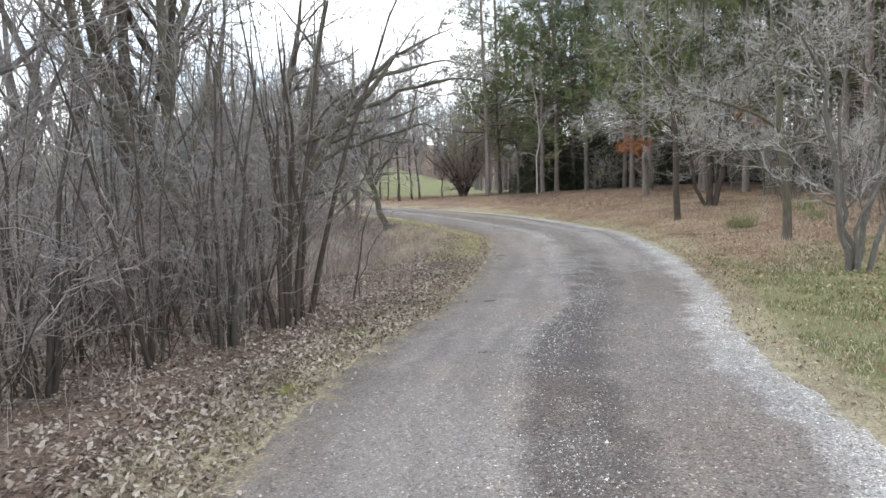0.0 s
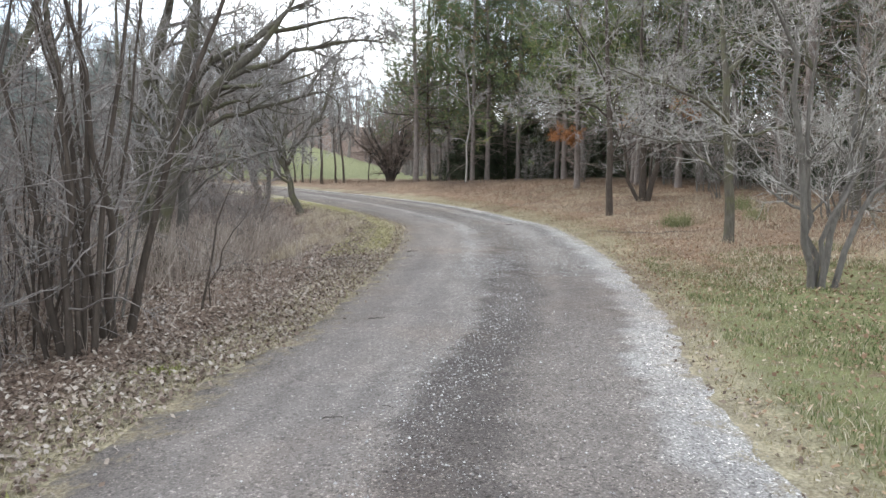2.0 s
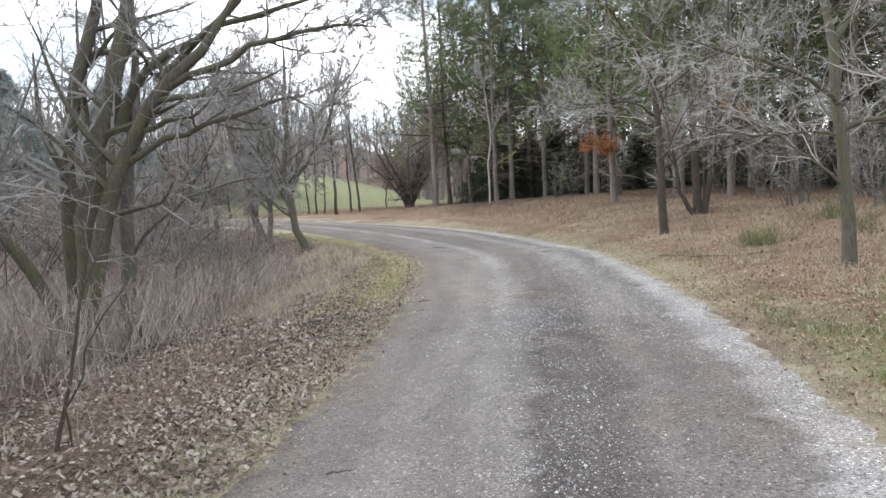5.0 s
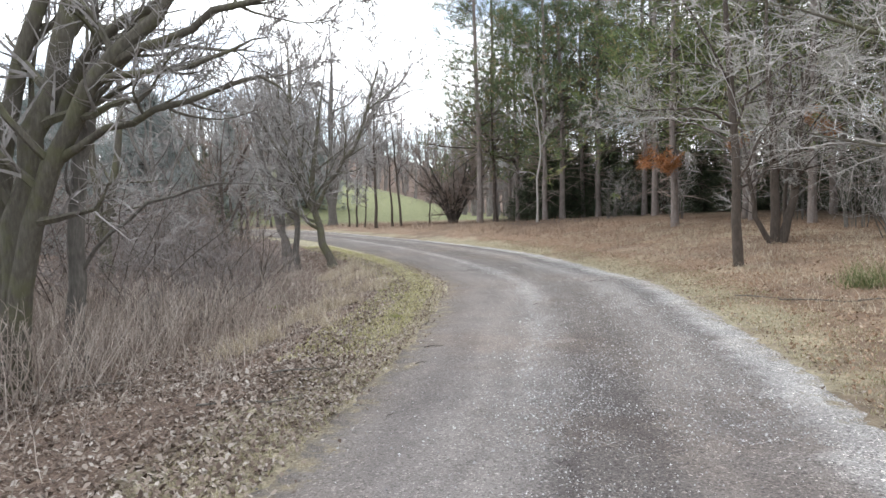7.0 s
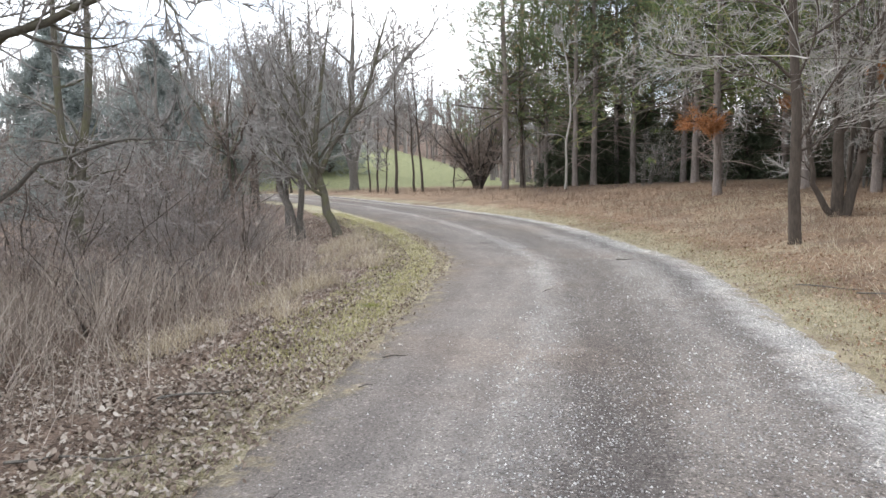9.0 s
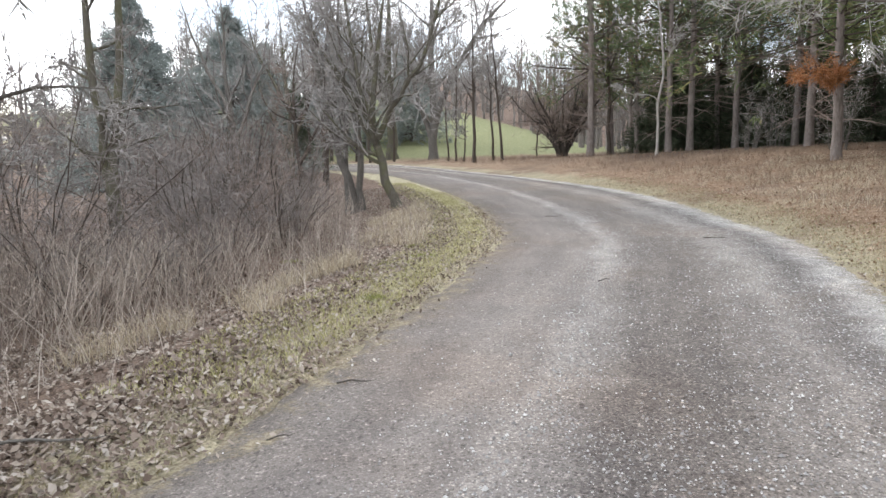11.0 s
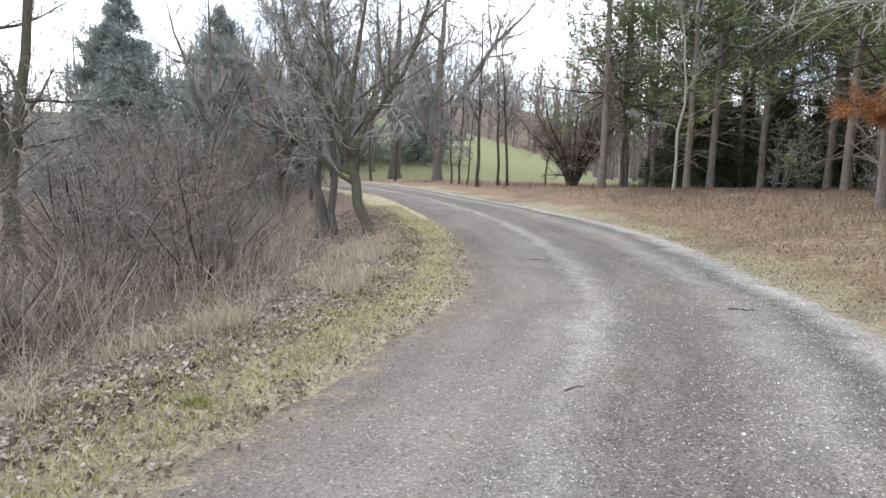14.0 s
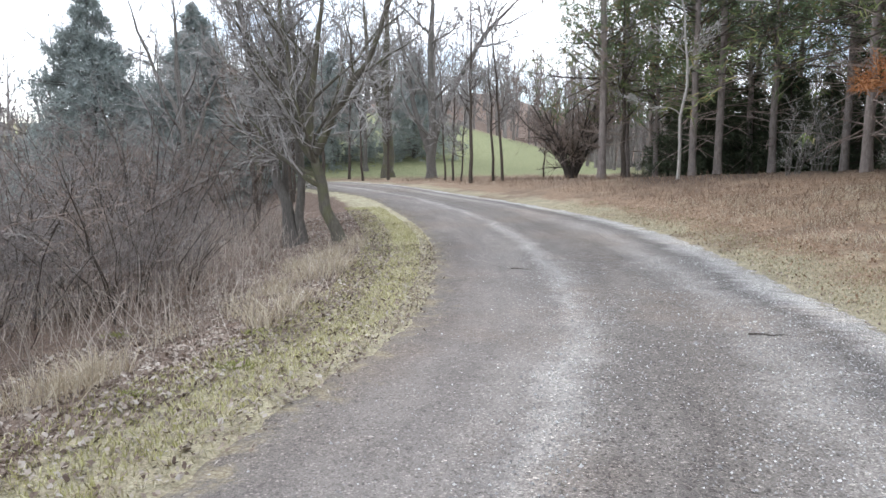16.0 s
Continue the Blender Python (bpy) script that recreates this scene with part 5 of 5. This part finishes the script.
def gravel(name, label, count, y0, y1, picks, seed, size):
    """Loose stones on the road; picks: (across, spread, weight)."""
    rng = np.random.default_rng(seed)
    w = np.array([p[2] for p in picks], dtype=float)
    k = rng.choice(len(picks), count, p=w / w.sum())
    u = np.array([p[0] for p in picks])[k] + rng.normal(0, 1, count) * np.array([p[1] for p in picks])[k]
    u = np.clip(u, -0.02, 1.03)
    y = rng.uniform(y0, y1, count)
    xl = edge_x(LINE_L, y)
    xr = edge_x(LINE_R, y)
    x = xl + (xr - xl) * u
    crown = 0.045 * (1 - (2 * u - 1) ** 4)
    s = size * rng.lognormal(0, 0.35, count)
    c = np.stack([x, y, lie(x, y) + crown - 0.02 + s * 0.2], -1)
    base = np.array([(1, 0, -0.3), (0, 1, -0.3), (-1, 0, -0.3), (0, -1, -0.3), (0, 0, 0.7)], dtype=float)
    V = base[None] * rng.uniform(0.6, 1.3, (count, 5, 1)) * s[:, None, None]
    a = rng.uniform(0, 6.283, count)
    R = np.zeros((count, 3, 3))
    R[:, 0, 0], R[:, 0, 1], R[:, 1, 0], R[:, 1, 1], R[:, 2, 2] = np.cos(a), -np.sin(a), np.sin(a), np.cos(a), 1
    V = np.einsum("nij,nkj->nki", R, V) + c[:, None, :]
    f = np.array([(0, 1, 4), (1, 2, 4), (2, 3, 4), (3, 0, 4)])
    F = (np.arange(count)[:, None, None] * 5 + f[None]).reshape(-1, 3)
    tagged(new(name, mesh_of(name, V.reshape(-1, 3), F, STONE)), label, "gravel", kind="stuff")


gravel("loose_gravel", "loose pale stones on the gravel road", 24000, 0.5, 13, ((0.5, 0.06, 3), (0.95, 0.04, 4), (0.5, 0.3, 1.2)), 151, 0.0050)
gravel("loose_gravel", "loose pale stones on the gravel road", 40000, 10, 25, ((0.40, 0.05, 2), (0.92, 0.07, 5), (0.72, 0.10, 3), (0.55, 0.25, 2.5)), 152, 0.0054)


def twig(x, y, length, turn, seed, label="dark broken twig lying on the road"):
    rng = np.random.default_rng(seed)
    h = length / 2
    got, _ = woody(rng, [([(-h, 0, 0.008), (-h * 0.3, length * 0.05, 0.010), (h * 0.4, -length * 0.04, 0.010), (h, length * 0.03, 0.008)], min(0.009, length * 0.026), min(0.005, length * 0.012))],
                   [dict(k=3, f0=0.3, angle=35, length=0.22, n=3, wander=0.1, up=0.0, sides=3, rfac=0.6, rmin=0.002)], 7, 0.003, 1.0, 6)
    on_road = off_left(x, y) < 0 and off_right(x, y) < 0
    ob = new("twig", mesh_of("twig", *joined(got), BARK_DARK if on_road else BARK_GREY, True))
    ob.matrix_basis = pose(x, y, float(lie(x, y)) + (0.024 if on_road else 0.03), 0, 0, turn)
    tagged(ob, label, "twig", "fallen twigs")


for i, (x, y, ln, turn) in enumerate(((0.28, 7.45, 0.18, 10), (0.92, 12.5, 0.16, 40), (1.03, 13.3, 0.24, 20), (2.63, 16.6, 0.22, 50), (4.36, 19.9, 0.34, 0), (0.0, 4.75, 0.15, 5), (0.32, 4.9, 0.10, -30), (0.75, 10.8, 0.14, 70), (1.9, 23.3, 0.3, -10))):
    twig(x, y, ln, turn, 161 + i)
for i, (x, y, ln, turn) in enumerate(((-0.4, 11.2, 0.8, 8), (-2.2, 13.0, 1.3, 25), (-3.0, 4.4, 1.5, -10), (-3.4, 4.0, 1.1, 15), (-2.6, 9.6, 0.9, 40), (-0.2, 12.3, 0.6, 20), (6.3, 15.0, 1.1, -25), (6.9, 14.6, 0.9, 10), (5.9, 15.9, 0.8, -40))):
    twig(x, y, ln, turn, 181 + i, "fallen grey branch lying in leaf litter")


def moss_patch(x, y, seed, size):
    rng = np.random.default_rng(seed)
    c = rng.normal(0, size * 0.4, (90, 3)) * np.array([1, 0.7, 0])
    V, F = tufts(rng, c, np.tile([0, 0, 1.0], (90, 1)), 4, 0.045, 0.010, 0.7)
    ob = tagged(new("moss_patch", mesh_of("moss_patch", V, F, MOSS_BRIGHT)), "small bright green mossy patch in the verge", "moss", kind="stuff")
    ob.matrix_basis = spot(x, y, 0.005)


for i, (x, y, size) in enumerate(((0.40, 15.67, 0.14), (0.12, 19.5, 0.2), (-0.05, 19.3, 0.14), (0.35, 18.3, 0.16), (0.0, 17.6, 0.12), (-2.6, 20.6, 0.2), (-1.3, 5.9, 0.2), (-1.55, 3.9, 0.22))):
    moss_patch(x, y, 201 + i, size)
